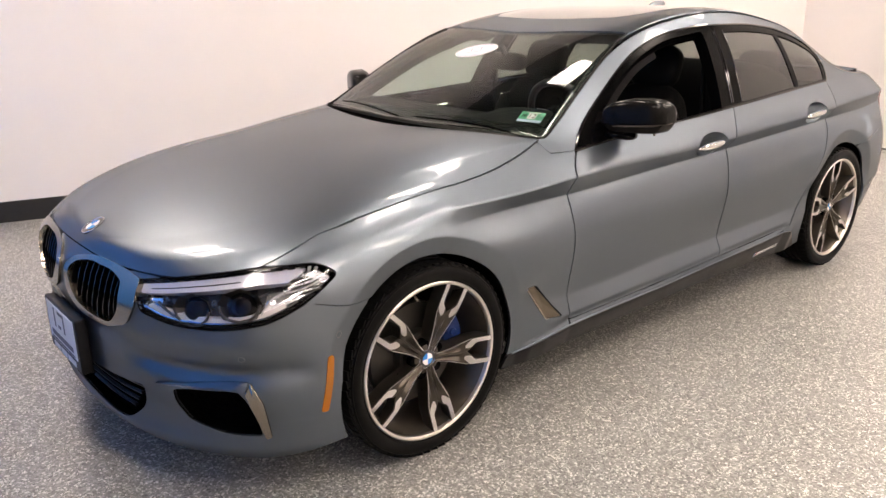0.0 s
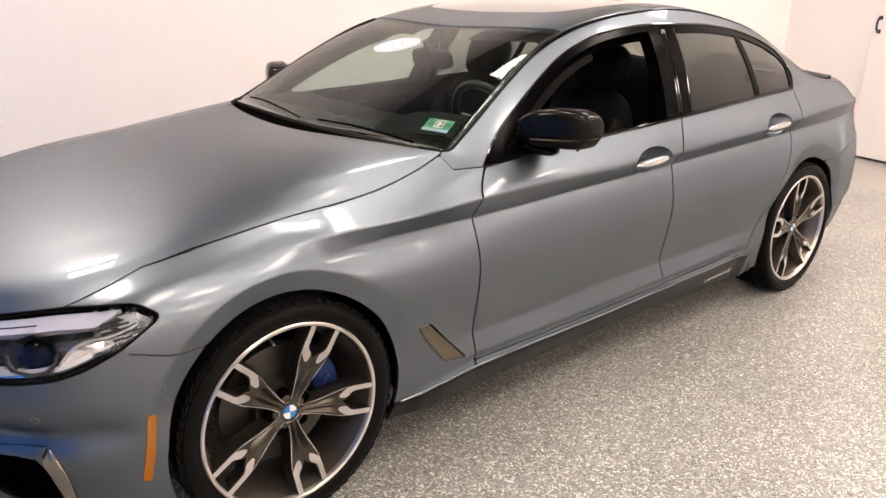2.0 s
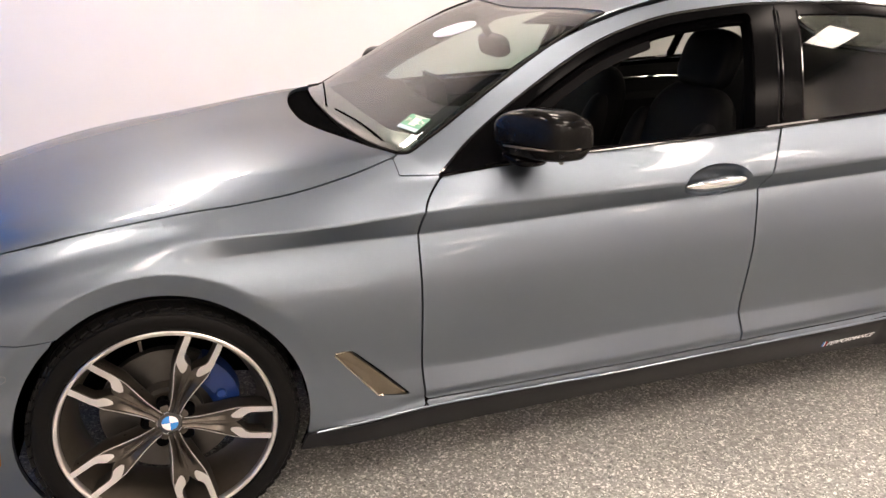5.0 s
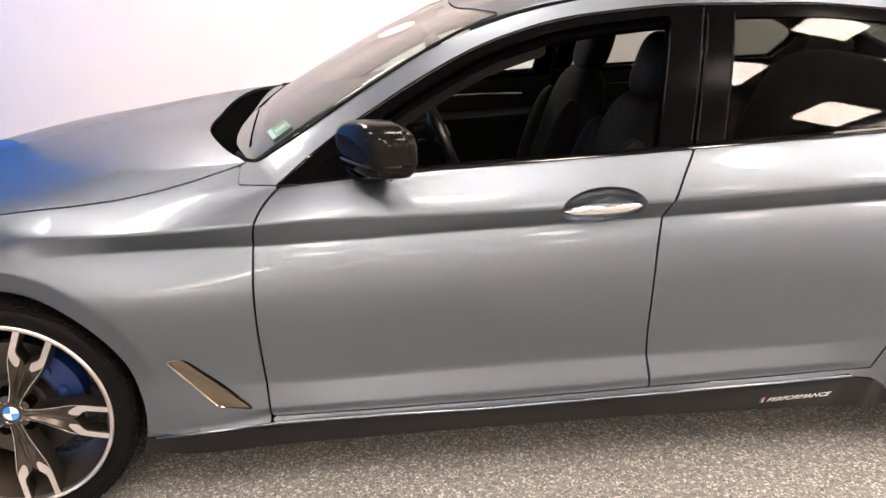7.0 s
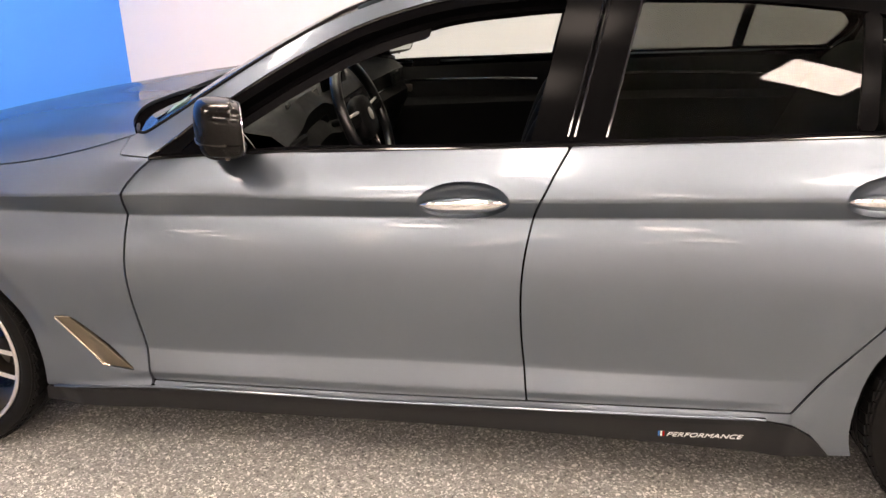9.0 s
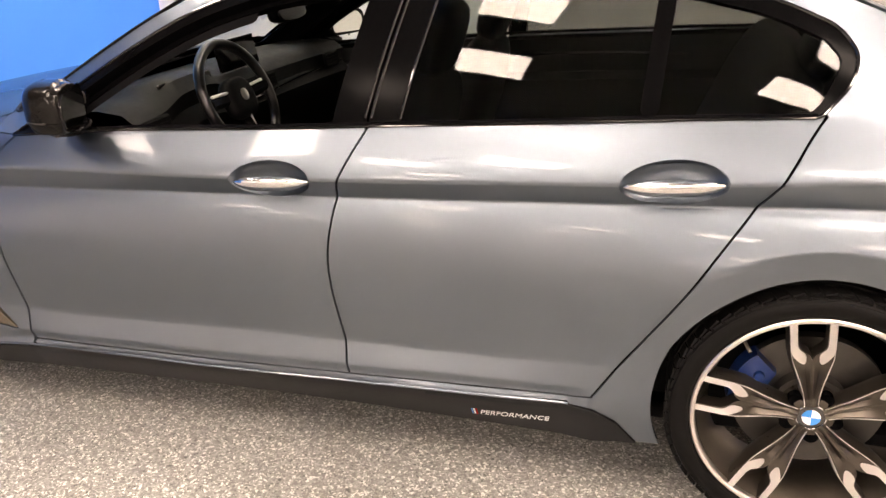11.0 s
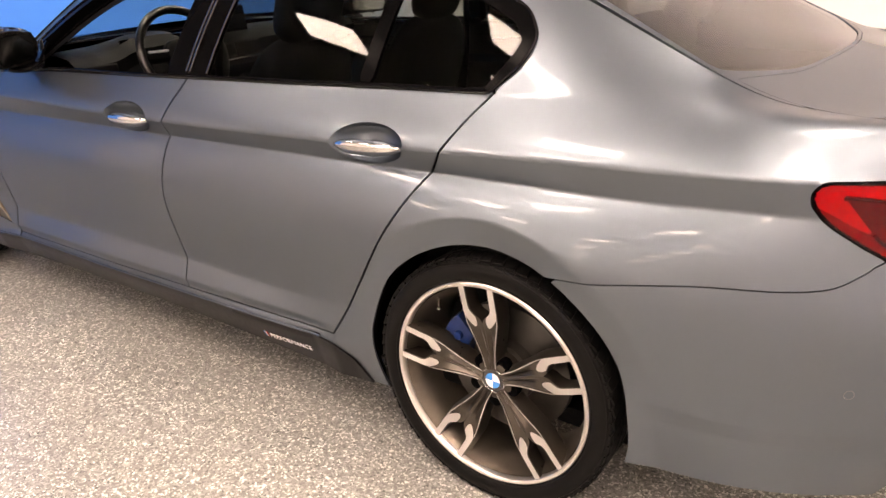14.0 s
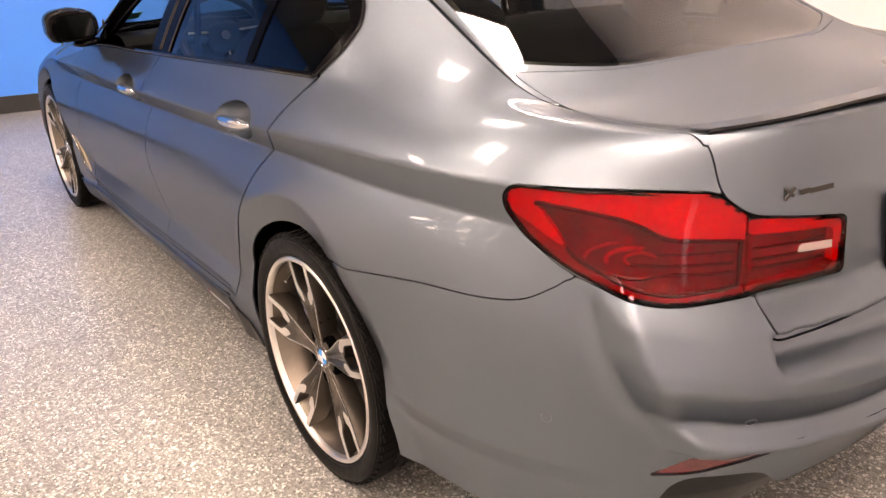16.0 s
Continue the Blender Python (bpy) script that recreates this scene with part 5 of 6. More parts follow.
def bars(parent, m, rows, mat, name="print_bar"):
    """Small flat bars in place of print: rows of (x0, x1, y, height)."""
    for x0, x1, y, h in rows:
        bm = bmesh.new()
        box(bm, (x0, y - h / 2, 0), (x1, y + h / 2, .0006), 0, m=m)
        part(name, bm, mat, parent, smooth=False)


bars(holder, plate_m @ pose(0, 0, .0067), [(-.12, .12, -.022, .020), (-.13, .13, -.043, .008), (-.07, -.055, .045, .07), (-.02, .05, .073, .012), (.035, .05, .04, .06), (-.03, .0, .02, .012)], material("slate_print", (0.05, 0.055, 0.09), 0.4))
bars(holder, plate_m @ pose(0, 0, .0045), [(-.13, -.06, -.075, .022), (-.05, .02, -.075, .022), (.03, .12, -.075, .022)], WHITE)

SENSOR = material("painted_sensor", (0.2, 0.21, 0.23), 0.35, 0.7)
for spot in (lambda: on_side(-.36, .545), lambda: seat((-2 + .127 * .70711, -(2 + .127 * .70711), .507), (.70711, .70711, 0)), lambda: on_side(3.752, .538), lambda: on_back(.57, .55)):
    place, normal = spot()
    bm = bmesh.new()
    disc(bm, .0095, .0012, 24, facing(place, normal))
    dot = part("parking_sensor", bm, PAINT, CAR)
    bm = bmesh.new()
    m = facing(place, normal, .0006)
    tube(bm, [m @ Vector((.0098 * math.cos(a), .0098 * math.sin(a), 0)) for a in np.linspace(0, 2 * math.pi, 24, endpoint=False)], .0008, 5, True)
    part("sensor_ring", bm, SENSOR, dot)

# ---- tail details ----
bm = bmesh.new()
rows = []
for w in np.linspace(-.565, .565, 41):
    x0 = float(np.interp(abs(w), [0, .2, .4, .52, .565], [3.955, 3.948, 3.905, 3.865, 3.845]))
    p, n = on_top(x0 - .012, max(abs(w), .002))
    rise = .007 * (1 - (abs(w) / .58) ** 6)
    y = -w
    rows.append([bm.verts.new(v) for v in ((x0 - .055, y, p.z + .002), (x0 - .02, y, p.z + .004 + rise * .5), (x0 + .010, y, p.z + .006 + rise), (x0 + .013, y, p.z + .002 + rise), (x0 + .004, y, p.z - .006))])
for p, q in zip(rows, rows[1:]):
    for k in range(2):
        bm.faces.new((p[k], q[k], q[k + 1], p[k + 1]))
# The lip's rear faces get black: their shade is put into the colour.
edge_bm = bmesh.new()
edge_rows = [[edge_bm.verts.new(v.co) for v in row[2:]] for row in rows]
for p, q in zip(edge_rows, edge_rows[1:]):
    for k in range(2):
        edge_bm.faces.new((p[k], q[k], q[k + 1], p[k + 1]))
bmesh.ops.recalc_face_normals(bm, faces=bm.faces)
bmesh.ops.recalc_face_normals(edge_bm, faces=edge_bm.faces)
lip_ob = part("spoiler_lip", bm, PAINT, CAR, "thin body-coloured boot lid spoiler lip")
part("lip_shade", edge_bm, SKIRT, lip_ob, "rear face of the lip, its shade put into the colour")
place, normal = on_back(.44, .932)
m = facing(place, normal, .001)
badge = None
for x0, x1, y, h, tilt in ((-.050, -.020, .0, .006, 40), (-.046, -.024, .002, .006, -40), (-.014, .006, .001, .009, 6), (.004, .026, .001, .009, 6), (.024, .052, .003, .009, 6)):
    bm = bmesh.new()
    c = (x0 + x1) / 2
    box(bm, (-(x1 - x0) / 2, -h / 2, 0), ((x1 - x0) / 2, h / 2, .003), .001, 1, m @ pose(c, y, 0, 0, 0, tilt))
    ob = part("badge_stroke" if badge else "boot_badge", bm, RIM_DARK, badge or CAR, smooth=False)
    badge = badge or ob
plate_back, n = on_back(.002, .80)
bm = bmesh.new()
box(bm, (plate_back.x - .02, -.245, .725), (plate_back.x + .012, .245, .895), .012, 3)
part("rear_plate_frame", bm, SKIRT, CAR, "black rear plate frame")
for s in (1, -1):
    bm = bmesh.new()
    loop = round_corners([(-.085, -.030, .012), (.085, -.034, .012), (.092, .026, .012), (-.078, .034, .012)], .012)
    tip_rows = [[bm.verts.new((3.915 + dx, s * (-.50 - y * g), .335 + z * g)) for y, z in loop] for dx, g in ((-.08, .86), (.015, .86), (.020, .95), (.015, 1.0), (-.08, 1.0))]
    for p, q in zip(tip_rows, tip_rows[1:]):
        for k in range(len(loop)):
            bm.faces.new((p[k], p[(k + 1) % len(loop)], q[(k + 1) % len(loop)], q[k]))
    bm.faces.new(tip_rows[0])
    bmesh.ops.recalc_face_normals(bm, faces=bm.faces)
    part("exhaust_tip", bm, RIM_DARK, CAR, "dark trapezoid exhaust tip")

# ---- door handles ----
for x, z, a, slope in ((1.617, .866, .113, 2.6), (2.617, .907, .115, 3.4)):
    place, normal = on_side(x, z)
    base = facing(place, Vector((0, -1, .10))) @ pose(0, 0, 0, 0, 0, slope)
    tip = math.tan(radians(slope))
    for s in (1, -1):
        m = base if s > 0 else Matrix.Diagonal((1, -1, 1, 1)) @ base
        bm = bmesh.new()
        rings = []
        for k in (1.03, .97, .85, .65, .4, .15):
            ring_now = []
            for q in np.linspace(0, 2 * math.pi, 48, endpoint=False):
                u, v = a * k * math.cos(q), .050 * k * math.sin(q)
                p = on_side(x + u, z + v + tip * u)[0] + Vector((0, .045 * (1 - k ** 3) + .001, 0))
                ring_now.append(bm.verts.new((p.x, p.y * s, p.z)))
            rings.append(ring_now)
        for p, q in zip(rings, rings[1:]):
            for j in range(48):
                bm.faces.new((p[j], p[(j + 1) % 48], q[(j + 1) % 48], q[j]))
        bm.faces.new(rings[-1])
        bmesh.ops.recalc_face_normals(bm, faces=bm.faces)
        bm.faces.ensure_lookup_table()
        if bm.faces[-1].normal.y * s > 0:
            bmesh.ops.reverse_faces(bm, faces=bm.faces)
        cup = part("door_handle", bm, PAINT, CAR, "body-coloured handle cup with a chrome-edged grip")
        for name, mat, drop, tall, thick, lift in (("grip", PAINT, -.006, .019, .011, .006), ("grip_strip", CHROME, -.003, .0115, .0035, .0152)):
            bm = bmesh.new()
            rows = []
            for u in np.linspace(-1, 1, 25):
                h = tall * max(.10, (1 - abs(u) ** 2.6)) ** .6
                c = Vector((u * (a - .006), drop, lift - .010 * u * u - .010 * abs(u) ** 6))
                rows.append([bm.verts.new(m @ (c + Vector((0, h * math.cos(q), thick * math.sin(q) * (.4 + .6 * h / tall))))) for q in np.linspace(0, 2 * math.pi, 14, endpoint=False)])
            for p, q in zip(rows, rows[1:]):
                for j in range(14):
                    bm.faces.new((p[j], p[(j + 1) % 14], q[(j + 1) % 14], q[j]))
            bm.faces.new(rows[0])
            bm.faces.new(rows[-1])
            bmesh.ops.recalc_face_normals(bm, faces=bm.faces)
            part(name, bm, mat, cup)


# ---- door mirrors ----
CARBON = grain(material("dark_carbon_shell", (0.006, 0.0056, 0.0053), 0.16, 0, Specular_IOR_Level=0.06, Coat_Weight=0.13, Coat_Roughness=0.02), 220, 0.5)


def soft(bm, centre, half, e=3.0, m=None, n=24):
    """A cushion: a rounded block whose corners soften as e falls towards 2."""
    def power(v, p):
        return math.copysign(abs(v) ** p, v)
    rows = []
    for i in range(1, n):
        lat = -math.pi / 2 + math.pi * i / n
        rows.append([])
        for k in range(2 * n):
            lon = math.pi * k / n
            v = Vector((half[0] * power(math.cos(lat), 2 / e) * power(math.cos(lon), 2 / e), half[1] * power(math.cos(lat), 2 / e) * power(math.sin(lon), 2 / e), half[2] * power(math.sin(lat), 2 / e))) + Vector(centre)
            rows[-1].append(bm.verts.new(m @ v if m is not None else v))
    for p, q in zip(rows, rows[1:]):
        for k in range(2 * n):
            bm.faces.new((p[k], p[(k + 1) % (2 * n)], q[(k + 1) % (2 * n)], q[k]))
    bm.faces.new(rows[0][::-1])
    bm.faces.new(rows[-1])
    return bm


for s in (1, -1):
    def flip(bm):
        if s < 0:
            for v in bm.verts:
                v.co.y = -v.co.y
            bmesh.ops.reverse_faces(bm, faces=bm.faces)
        return bm

    def shell(low):
        bm = bmesh.new()
        soft(bm, (0, 0, 0), (.070, .112, .070), 3.9, n=32)
        for v in bm.verts:
            x, y, z = v.co
            u = y / .110
            z = min(z, -.0185) if low else max(z, -.0150)
            if z < -.050:
                z = -.050 - (z + .050) * -.35
            inset = (.96 - .10 * min(1, max(0, (-.02 - z) / .035))) if low else 1
            dome = 1 - .22 * max(0, u) ** 1.6 - .10 * max(0, -u) ** 2 if z > 0 else 1 - .22 * max(0, u) ** 2
            x = min(x * inset, .052)
            v.co = Vector((1.022 + x - .45 * y * inset, -.935 + y * inset, 1.046 + z * dome - .008 * max(0, u) + .006 * (x < .03) * max(0, z) / .07))
        return flip(bm)

    mirror = part("door_mirror", shell(False), CARBON, CAR, "dark glossy door mirror with a thin light line")
    part("lower_shell", shell(True), CARBON, mirror, "dark lower mirror shell")
    bm = bmesh.new()
    tube(bm, smooth_line([(1.080, -1.046, 1.030), (1.010, -1.025, 1.026), (.962, -.955, 1.022), (.935, -.88, 1.018)], 5), .0035, 6)
    part("indicator_line", flip(bm), RIM, mirror)
    loop = round_corners([(-.094, -.040, .02), (.080, -.044, .02), (.096, .012, .03), (.070, .046, .03), (-.092, .050, .02)], .02)
    seat_m = pose(1.0755, -.936, 1.047, 0, 0, 24.2)
    for name, grow, depth, mat, note in (("mirror_bezel", 1.06, .0, BLACK_GLOSS, "black mirror bezel"), ("mirror_glass", 1.0, .0025, CHROME, "silver mirror glass")):
        bm = bmesh.new()
        back = [bm.verts.new(seat_m @ Vector((-.012, -y * grow, z * grow))) for y, z in loop]
        front = [bm.verts.new(seat_m @ Vector((depth, -y * grow, z * grow))) for y, z in loop]
        bm.faces.new(front)
        for k in range(len(loop)):
            bm.faces.new((back[k], back[(k + 1) % len(loop)], front[(k + 1) % len(loop)], front[k]))
        bmesh.ops.recalc_face_normals(bm, faces=bm.faces)
        part(name, flip(bm), mat, mirror, note)
    bm = bmesh.new()
    soft(bm, (0, 0, 0), (.055, .062, .016), 2.6, pose(1.00, -.875, .978, 6, 0, 20), 12)
    part("mirror_arm", flip(bm), BLACK_GLOSS, mirror)
    bm = bmesh.new()
    disc(bm, .006, .002, 16, pose(1.055, -.99, .985, 70, 0, 0))
    part("mirror_camera", flip(bm), RIM, mirror)

# ---- skirt lettering ----
a, na = on_side(2.137, .226)
b, nb = on_side(2.352, .242)
text = bpy.data.curves.new("skirt_lettering", "FONT")
text.body, text.size, text.shear, text.extrude, text.align_x = "PERFORMANCE", .030, .35, .0004, "LEFT"
text.materials.append(WHITE)
sign = new("skirt_lettering", text)
bpy.context.view_layer.update()
wide = sign.dimensions.x
me = bpy.data.meshes.new_from_object(sign)
bpy.data.objects.remove(sign)
sign = new("skirt_lettering", me)
sign.parent = CAR
tagged(sign, "small white slanted lettering")
fit_to = ((b - a).length - .022) / wide
m = facing(a, na, .0075)
tilt = math.degrees(math.atan2(b.z - a.z, b.x - a.x))
m.translation = a + na * .0078 + (b - a).normalized() * .022
sign.matrix_local = m @ pose(0, 0, 0, 0, 0, tilt) @ Matrix.Diagonal((fit_to, fit_to * 1.05, 1, 1))
for k, mat in enumerate((BLUE_PRINT, WHITE, RED_HOT)):
    bm = bmesh.new()
    box(bm, (.002 + .006 * k, 0, 0), (.006 + .006 * k, .021 * fit_to * 1.3, .0006), 0, m=facing(a, na, .0078) @ pose(0, 0, 0, 0, 0, tilt))
    part("skirt_stripe", bm, mat, CAR, smooth=False)

# ---- windscreen stickers, wipers, roof fin ----
def glass_patch(x, w, lift):
    place, normal = on_top(x, w) if w > 0 else seat((x, w, 3), (0, 0, -1))
    if w < 0:
        place, normal = on_top(x, -w)
        place, normal = Vector((place.x, -place.y, place.z)), Vector((normal.x, -normal.y, normal.z))
    return facing(place, normal, lift, (1, 0, .4))


STICKER_GREEN = material("green_sticker", (0.015, 0.19, 0.085), 0.4)
m = glass_patch(1.12, -.085, .0015) @ pose(0, 0, 0, 0, 0, 22)
bm = bmesh.new()
disc(bm, 1.0, .0005, 48, m @ Matrix.Diagonal((.112, .060, 1, 1)), .02)
oval = part("oval_sticker", bm, WHITE, CAR, "white oval sticker with grey print", False)
bars(oval, m @ pose(0, 0, .0009), [(-.06, .06, -.018, .006), (-.03, -.022, .008, .03), (-.01, .03, .022, .005), (.022, .03, .008, .03)], material("grey_print", (.3, .3, .36), .5))
bm = bmesh.new()
tube(bm, [m @ Vector((.102 * math.cos(a), .052 * math.sin(a), .0008)) for a in np.linspace(0, 2 * math.pi, 48, endpoint=False)], .0012, 4, True)
part("print_ring", bm, material("mauve_print", (.22, .12, .28), .5), oval)
m = glass_patch(.757, .622, .0015) @ pose(0, 0, 0, 0, 0, 14)
bm = bmesh.new()
box(bm, (-.052, -.031, 0), (.052, .031, .0008), 0, m=m)
stick = part("inspection_sticker", bm, STICKER_GREEN, CAR, "green inspection sticker with a white month number", False)
bars(stick, m @ pose(0, 0, .0009), [(-.052, .052, -.024, .013)], material("pale_blue_print", (.22, .32, .37), .4))
bars(stick, m @ pose(0, 0, .0009), [(-.016, .019, .005, .034), (-.030, .032, .027, .003)], material("dull_white_print", (.36, .38, .34), .5))
for body, size, shift in (("12", .036, .0015), ("20", .022, -.033), ("25", .022, .036)):
    text = bpy.data.curves.new("sticker_number", "FONT")
    text.body, text.size, text.align_x, text.align_y = body, size, "CENTER", "CENTER"
    text.materials.append(BADGE_BLACK)
    number = new("sticker_number", text)
    bpy.context.view_layer.update()
    me = bpy.data.meshes.new_from_object(number)
    bpy.data.objects.remove(number)
    number = new("sticker_number", me)
    number.parent = stick
    number.matrix_local = m @ pose(shift, .005, .0018)
for w0, w1, x0, x1 in ((.60, .06, .668, .628), (-.05, -.62, .615, .70)):
    bm = bmesh.new()
    pts = []
    for f in np.linspace(0, 1, 9):
        w, x = w0 + (w1 - w0) * f, x0 + (x1 - x0) * f
        p, n = on_top(x, max(abs(w), .003))
        pts.append(Vector((p.x, -w, p.z - .004)))
    tube(bm, pts, .0035, 6)
    part("wiper", bm, DARK, CAR, "black windscreen wiper")
bm = bmesh.new()
p, n = on_top(2.42, .002)
soft(bm, (0, 0, 0), (.085, .022, .045), 2.2, Matrix.Translation((2.42, 0, p.z)), 14)
for v in bm.verts:
    v.co.x += max(0, v.co.z - p.z) * .9
    v.co.y *= 1 - .6 * max(0, (v.co.z - p.z) / .045)
part("roof_fin", bm, PAINT, CAR, "body-coloured shark-fin aerial")

# ---- cabin ----
bm = bmesh.new()
box(bm, (.5, -.80, .22), (3.5, .80, .27), .01, 1)
part("cabin_floor", bm, CABIN, CAR, "black carpeted cabin floor")
bm = bmesh.new()
rows = []
prof = [(.62, .955), (.78, .985), (.95, .995), (1.03, .985), (1.07, .955), (1.06, .90), (1.09, .86), (1.08, .80), (1.00, .62), (.80, .60)]
for w in np.linspace(-.76, .76, 49):
    hood_up = .045 * math.exp(-((w - .37) / .17) ** 4)
    bow = .05 * (abs(w) / .76) ** 2
    rows.append([bm.verts.new((x + bow, -w, z + hood_up * math.exp(-((x - 1.0) / .13) ** 2))) for x, z in prof])
for p, q in zip(rows, rows[1:]):
    for k in range(len(prof) - 1):
        bm.faces.new((p[k], p[k + 1], q[k + 1], q[k]))
bmesh.ops.recalc_face_normals(bm, faces=bm.faces)
dash = part("dashboard", bm, LEATHER, CAR, "black stitched dashboard")
bm = bmesh.new()
pts = smooth_line([(1.092, -.72, .885), (1.075, -.5, .885), (1.075, -.12, .88), (1.085, .1, .885), (1.085, .45, .895), (1.12, .72, .905)], 8)
tube(bm, pts, .006, 6)
part("dash_trim", bm, CHROME, dash, "thin chrome dash strip")
bm = bmesh.new()
box(bm, (0, -.135, -.055), (.014, .135, .055), .006, 2, pose(1.015, .0, 1.045, 0, -10, 0))
part("centre_display", bm, BLACK_GLOSS, dash, "black tablet-style display")
bm = bmesh.new()
box(bm, (0, -.15, -.06), (.008, .15, .06), .004, 1, pose(1.05, -.37, .965, 0, -18, 0))
part("instrument_display", bm, BLACK_GLOSS, dash)
for y in (-.08, .08, .62, -.66):
    bm = bmesh.new()
    box(bm, (0, -.07, -.03), (.012, .07, .03), .005, 1, pose(1.082 + (.03 if abs(y) > .3 else 0), y, .925, 0, -8, 0))
    for k in range(4):
        box(bm, (.008, -.066, -.022 + .014 * k), (.016, .066, -.018 + .014 * k), 0, m=pose(1.082 + (.03 if abs(y) > .3 else 0), y, .925, 0, -8, 0))
    part("air_vent", bm, CABIN, dash, "black slatted air vent")
bm = bmesh.new()
box(bm, (1.05, -.13, .3), (2.0, .13, .66), .03, 3)
soft(bm, (1.75, 0, .70), (.20, .11, .07), 3.5)
part("centre_console", bm, LEATHER, CAR, "black leather centre console")
bm = bmesh.new()
tube(bm, smooth_line([(1.28, -.02, .67), (1.27, -.02, .72), (1.29, -.02, .76)], 4), [.016, .018, .02, .022, .024, .026, .028, .028, .022], 10)
part("gear_lever", bm, BLACK_GLOSS, CAR)

WHEEL_M = pose(1.235, -.37, .965, 0, 0, 0) @ pose(0, 0, 0, 0, 68, 0)
bm = bmesh.new()
ring_pts = [WHEEL_M @ Vector((.178 * math.cos(a), .186 * math.sin(a), .0)) for a in np.linspace(0, 2 * math.pi, 56, endpoint=False)]
tube(bm, ring_pts, .0165, 12, True)
steer = part("steering_wheel", bm, material("smooth_black_leather", (.004, .004, .0045), .3, 0, Coat_Weight=.15), CAR, "black leather three-spoke steering wheel")
bm = bmesh.new()
soft(bm, (.005, 0, -.005), (.070, .082, .028), 2.8, WHEEL_M, 14)
part("wheel_hub", bm, LEATHER, steer)
for x0, y0, x1, y1, r in ((0, .06, -.005, .172, .020), (0, -.06, -.005, -.172, .020), (.05, 0, .168, 0, .018)):
    bm = bmesh.new()
    tube(bm, [WHEEL_M @ Vector((x0 + (x1 - x0) * f, y0 + (y1 - y0) * f, -.008 + .006 * f)) for f in np.linspace(0, 1, 6)], r, 8)
    part("wheel_spoke", bm, CABIN, steer)
    bm = bmesh.new()
    tube(bm, [WHEEL_M @ Vector((x0 * 1.1 + (x1 - x0) * f * .8 - .022, y0 * 1.1 + (y1 - y0) * f * .8, .008)) for f in np.linspace(0, 1, 6)], .005, 6)
    part("spoke_trim", bm, RIM_CUT, steer)
bm = bmesh.new()
disc(bm, .020, .003, 32, WHEEL_M @ pose(0, 0, .0225))
part("wheel_badge", bm, RIM_LIP, steer, "small silver badge")
for y in (-.47, -.27):
    bm = bmesh.new()
    tube(bm, [(1.16, y * .9 - .03, .955), (1.19, y, .965)], .011, 8)
    part("steering_stalk", bm, CABIN, steer)


def front_seat(y):
    bm = bmesh.new()
    soft(bm, (1.50, y, .47), (.27, .25, .10), 3.2)
    seat_ob = part("front_seat", bm, LEATHER, CAR, "black leather front seat with a tall backrest")
    m = pose(1.74, y, .52, 0, 18, 0)
    bm = bmesh.new()
    soft(bm, (0, 0, .27), (.085, .235, .31), 3.0, m)
    part("backrest", bm, LEATHER, seat_ob)
    for k in (-1, 1):
        bm = bmesh.new()
        soft(bm, (-.06, k * .19, .23), (.06, .05, .22), 2.6, m, 14)
        part("bolster", bm, LEATHER, seat_ob)
        bm = bmesh.new()
        tube(bm, [m @ Vector((.0, k * .055, .55)), m @ Vector((-.005, k * .055, .66))], .006, 8)
        part("headrest_post", bm, RIM_DARK, seat_ob)
    bm = bmesh.new()
    soft(bm, (-.01, 0, .665), (.052, .138, .110), 3.2, m)
    part("headrest", bm, LEATHER, seat_ob)


front_seat(-.37)
front_seat(.37)
bm = bmesh.new()
soft(bm, (2.45, 0, .50), (.28, .66, .12), 4)
bench = part("rear_bench", bm, LEATHER, CAR, "black leather rear bench")
bm = bmesh.new()
soft(bm, (0, 0, .30), (.09, .66, .32), 3.6, pose(2.68, 0, .55, 0, 24, 0))
part("backrest", bm, LEATHER, bench)
for y in (-.38, .38):
    bm = bmesh.new()
    soft(bm, (0, 0, .62), (.05, .13, .075), 2.8, pose(2.70, y, .55, 0, 24, 0), 16)
    part("headrest", bm, LEATHER, bench)
bm = bmesh.new()
box(bm, (2.92, -.60, .955), (3.52, .60, .975), .005, 1)
part("parcel_shelf", bm, CABIN, CAR, "black parcel shelf")
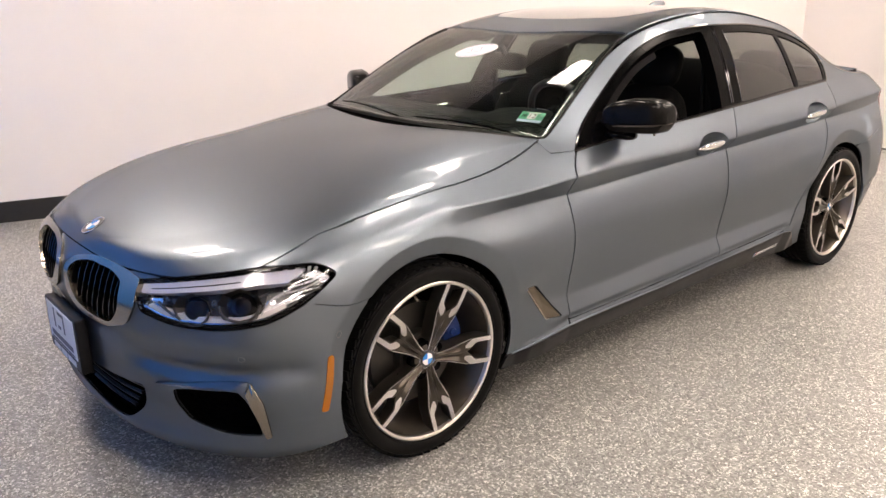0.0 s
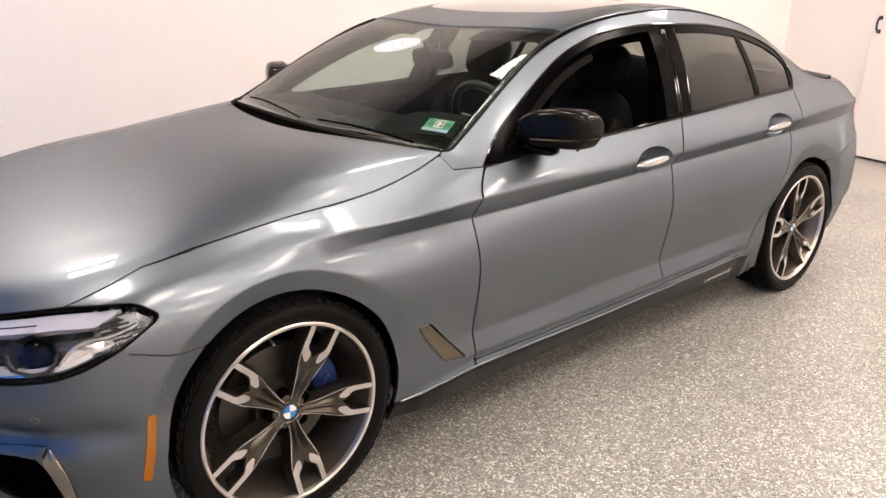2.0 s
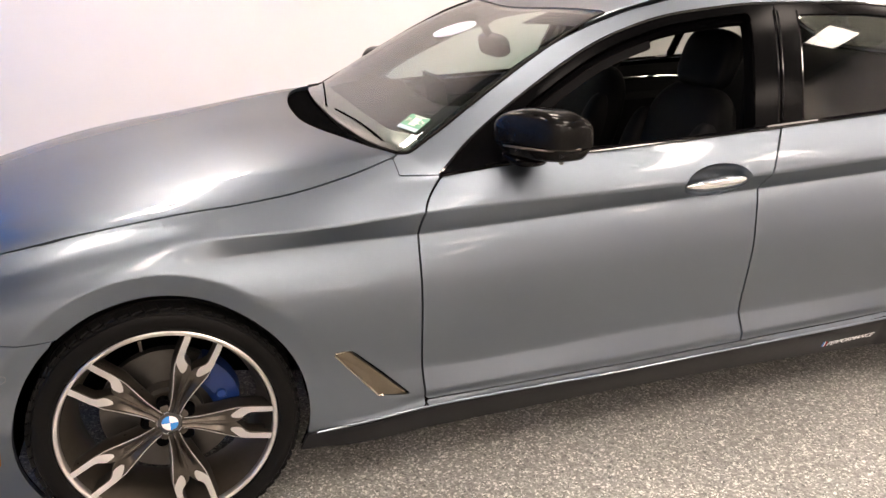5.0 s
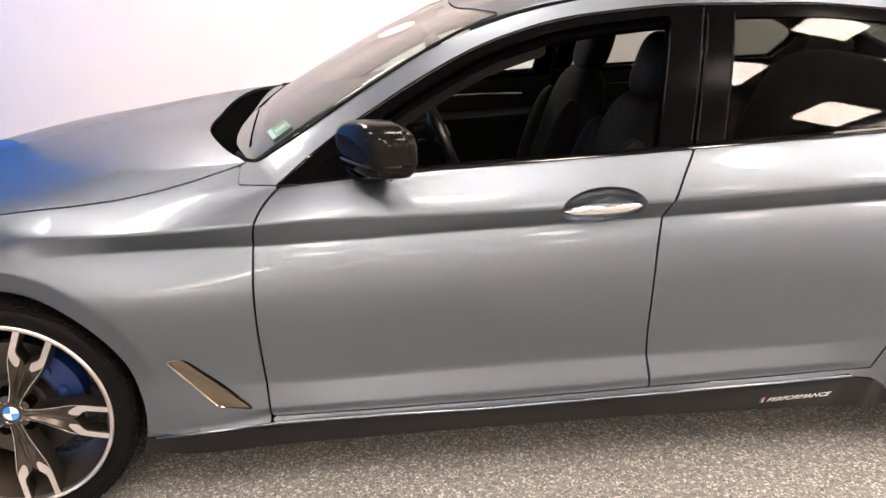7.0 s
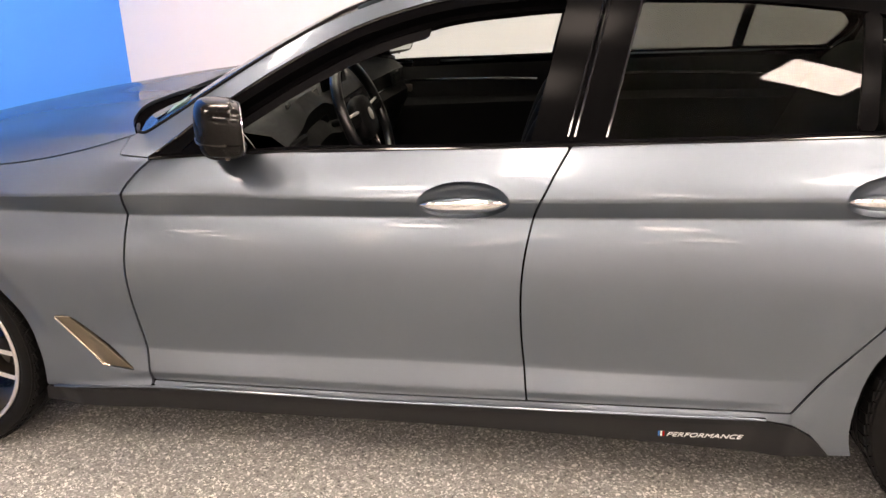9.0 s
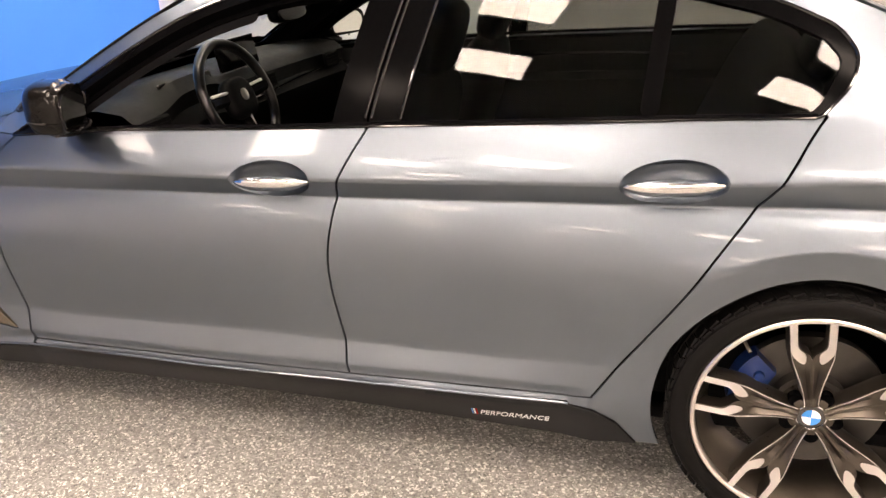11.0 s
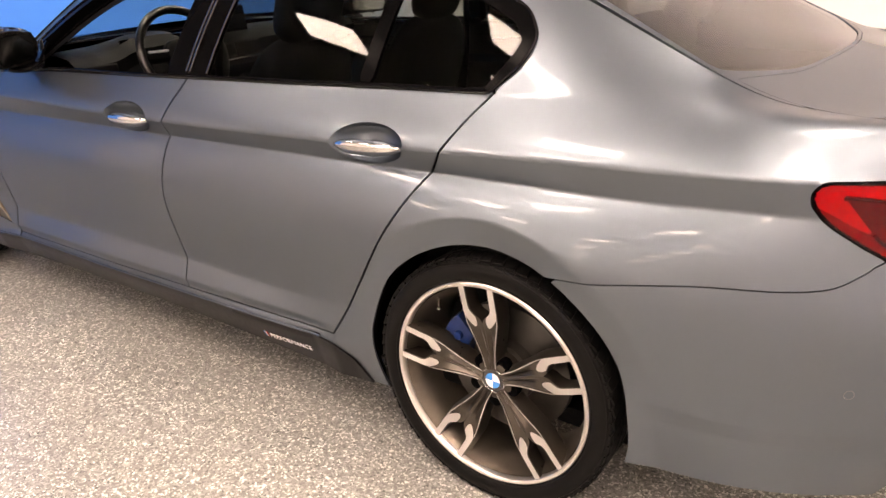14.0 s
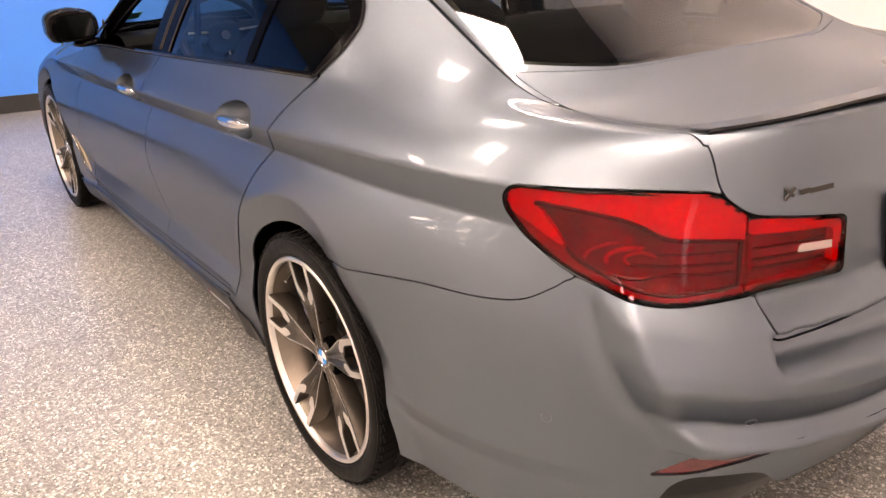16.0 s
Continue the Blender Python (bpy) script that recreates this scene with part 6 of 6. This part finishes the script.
for s in (1, -1):
    bm = bmesh.new()
    rows = []
    for x in np.linspace(.80, 2.85, 30):
        top = np.interp(x, [.78, 1.53, 2.3, 2.9], [.925, .965, 1.0, 1.02])
        tuck = np.interp(x, [.8, 1.8, 2.9], [.01, .015, .075])
        rows.append([bm.verts.new((x, -s * (w - tuck), z)) for w, z in ((.840, top - .01), (.80, top + .004), (.785, top - .04), (.775, top - .13), (.745, top - .16), (.755, top - .22), (.79, .40), (.80, .27))])
    for p, q in zip(rows, rows[1:]):
        for k in range(7):
            bm.faces.new((p[k], p[k + 1], q[k + 1], q[k]))
    bmesh.ops.recalc_face_normals(bm, faces=bm.faces)
    card = part("door_card", bm, LEATHER, CAR, "black leather inner door panel")
    for x0, x1 in ((.95, 1.72), (1.95, 2.65)):
        bm = bmesh.new()
        pts = [(x, -s * (.782 - np.interp(x, [.8, 1.8, 2.9], [.01, .015, .075])), np.interp(x, [.78, 1.53, 2.3, 2.9], [.925, .965, 1.0, 1.02]) - .055 - .03 * ((x - x0) / (x1 - x0) - .3) ** 2) for x in np.linspace(x0, x1, 12)]
        tube(bm, pts, .006, 6)
        part("door_trim", bm, CHROME, card, "thin bright door strip")
    bm = bmesh.new()
    box(bm, (1.02, -s * .775 - .012, .84), (1.16, -s * .775 + .012, .875), .008, 2)
    part("door_pull", bm, RIM, card)
bm = bmesh.new()
soft(bm, (0, 0, 0), (.024, .125, .042), 3.4, pose(1.245, 0, 1.200, 0, -8, 0), 16)
rvm = part("rear_view_mirror", bm, CABIN, CAR, "black rear-view mirror")
bm = bmesh.new()
tube(bm, [(1.235, 0, 1.225), (1.205, 0, 1.275)], .014, 8)
part("mirror_stem", bm, CABIN, rvm)
# Black instead of silver: the dark cabin's reflection is put into the colour.
bm = bmesh.new()
soft(bm, (0, 0, 0), (.003, .112, .033), 3.4, pose(1.268, 0, 1.198, 0, -8, 0), 10)
part("mirror_glass", bm, BLACK_GLOSS, rvm)
for y in (-.50, .50):
    bm = bmesh.new()
    tube(bm, [(1.86, y * 1.36, 1.22), (1.84, y * 1.42, .9), (1.80, y * 1.46, .5)], .012, 6)
    part("seat_belt", bm, CABIN, CAR)
panel("far_door_glass", hi(FRAME, GAP_B - .092), SCREEN, "clear front passenger window", offset=-.002, flange=0, sides=(-1,))
panel("pillar_trim", hi(hi(.055 - WINDSCREEN, .062 - DLO_DEEP), hi(hi(X - .74, 1.50 - X), hi(-BELT - .05, where((VV > 6.02) & (VV < 7.75), 1)))), CABIN, "black inner pillar trim", offset=-.034, flange=0)
# door seal round the open driver's window and the pillar tweeter
panel("window_seal", hi(hi(hi(DLO_DEEP - .022, .038 - DLO_DEEP), DLO - .014), GAP_B - .09), DARK, "black rubber window seal", offset=-.03, flange=.02)
bm = bmesh.new()
soft(bm, (0, 0, 0), (.012, .006, .045), 2.4, pose(.985, -.80, 1.02, 0, 18, 0), 10)
part("tweeter_cover", bm, RIM, CAR, "grey pillar speaker cover")
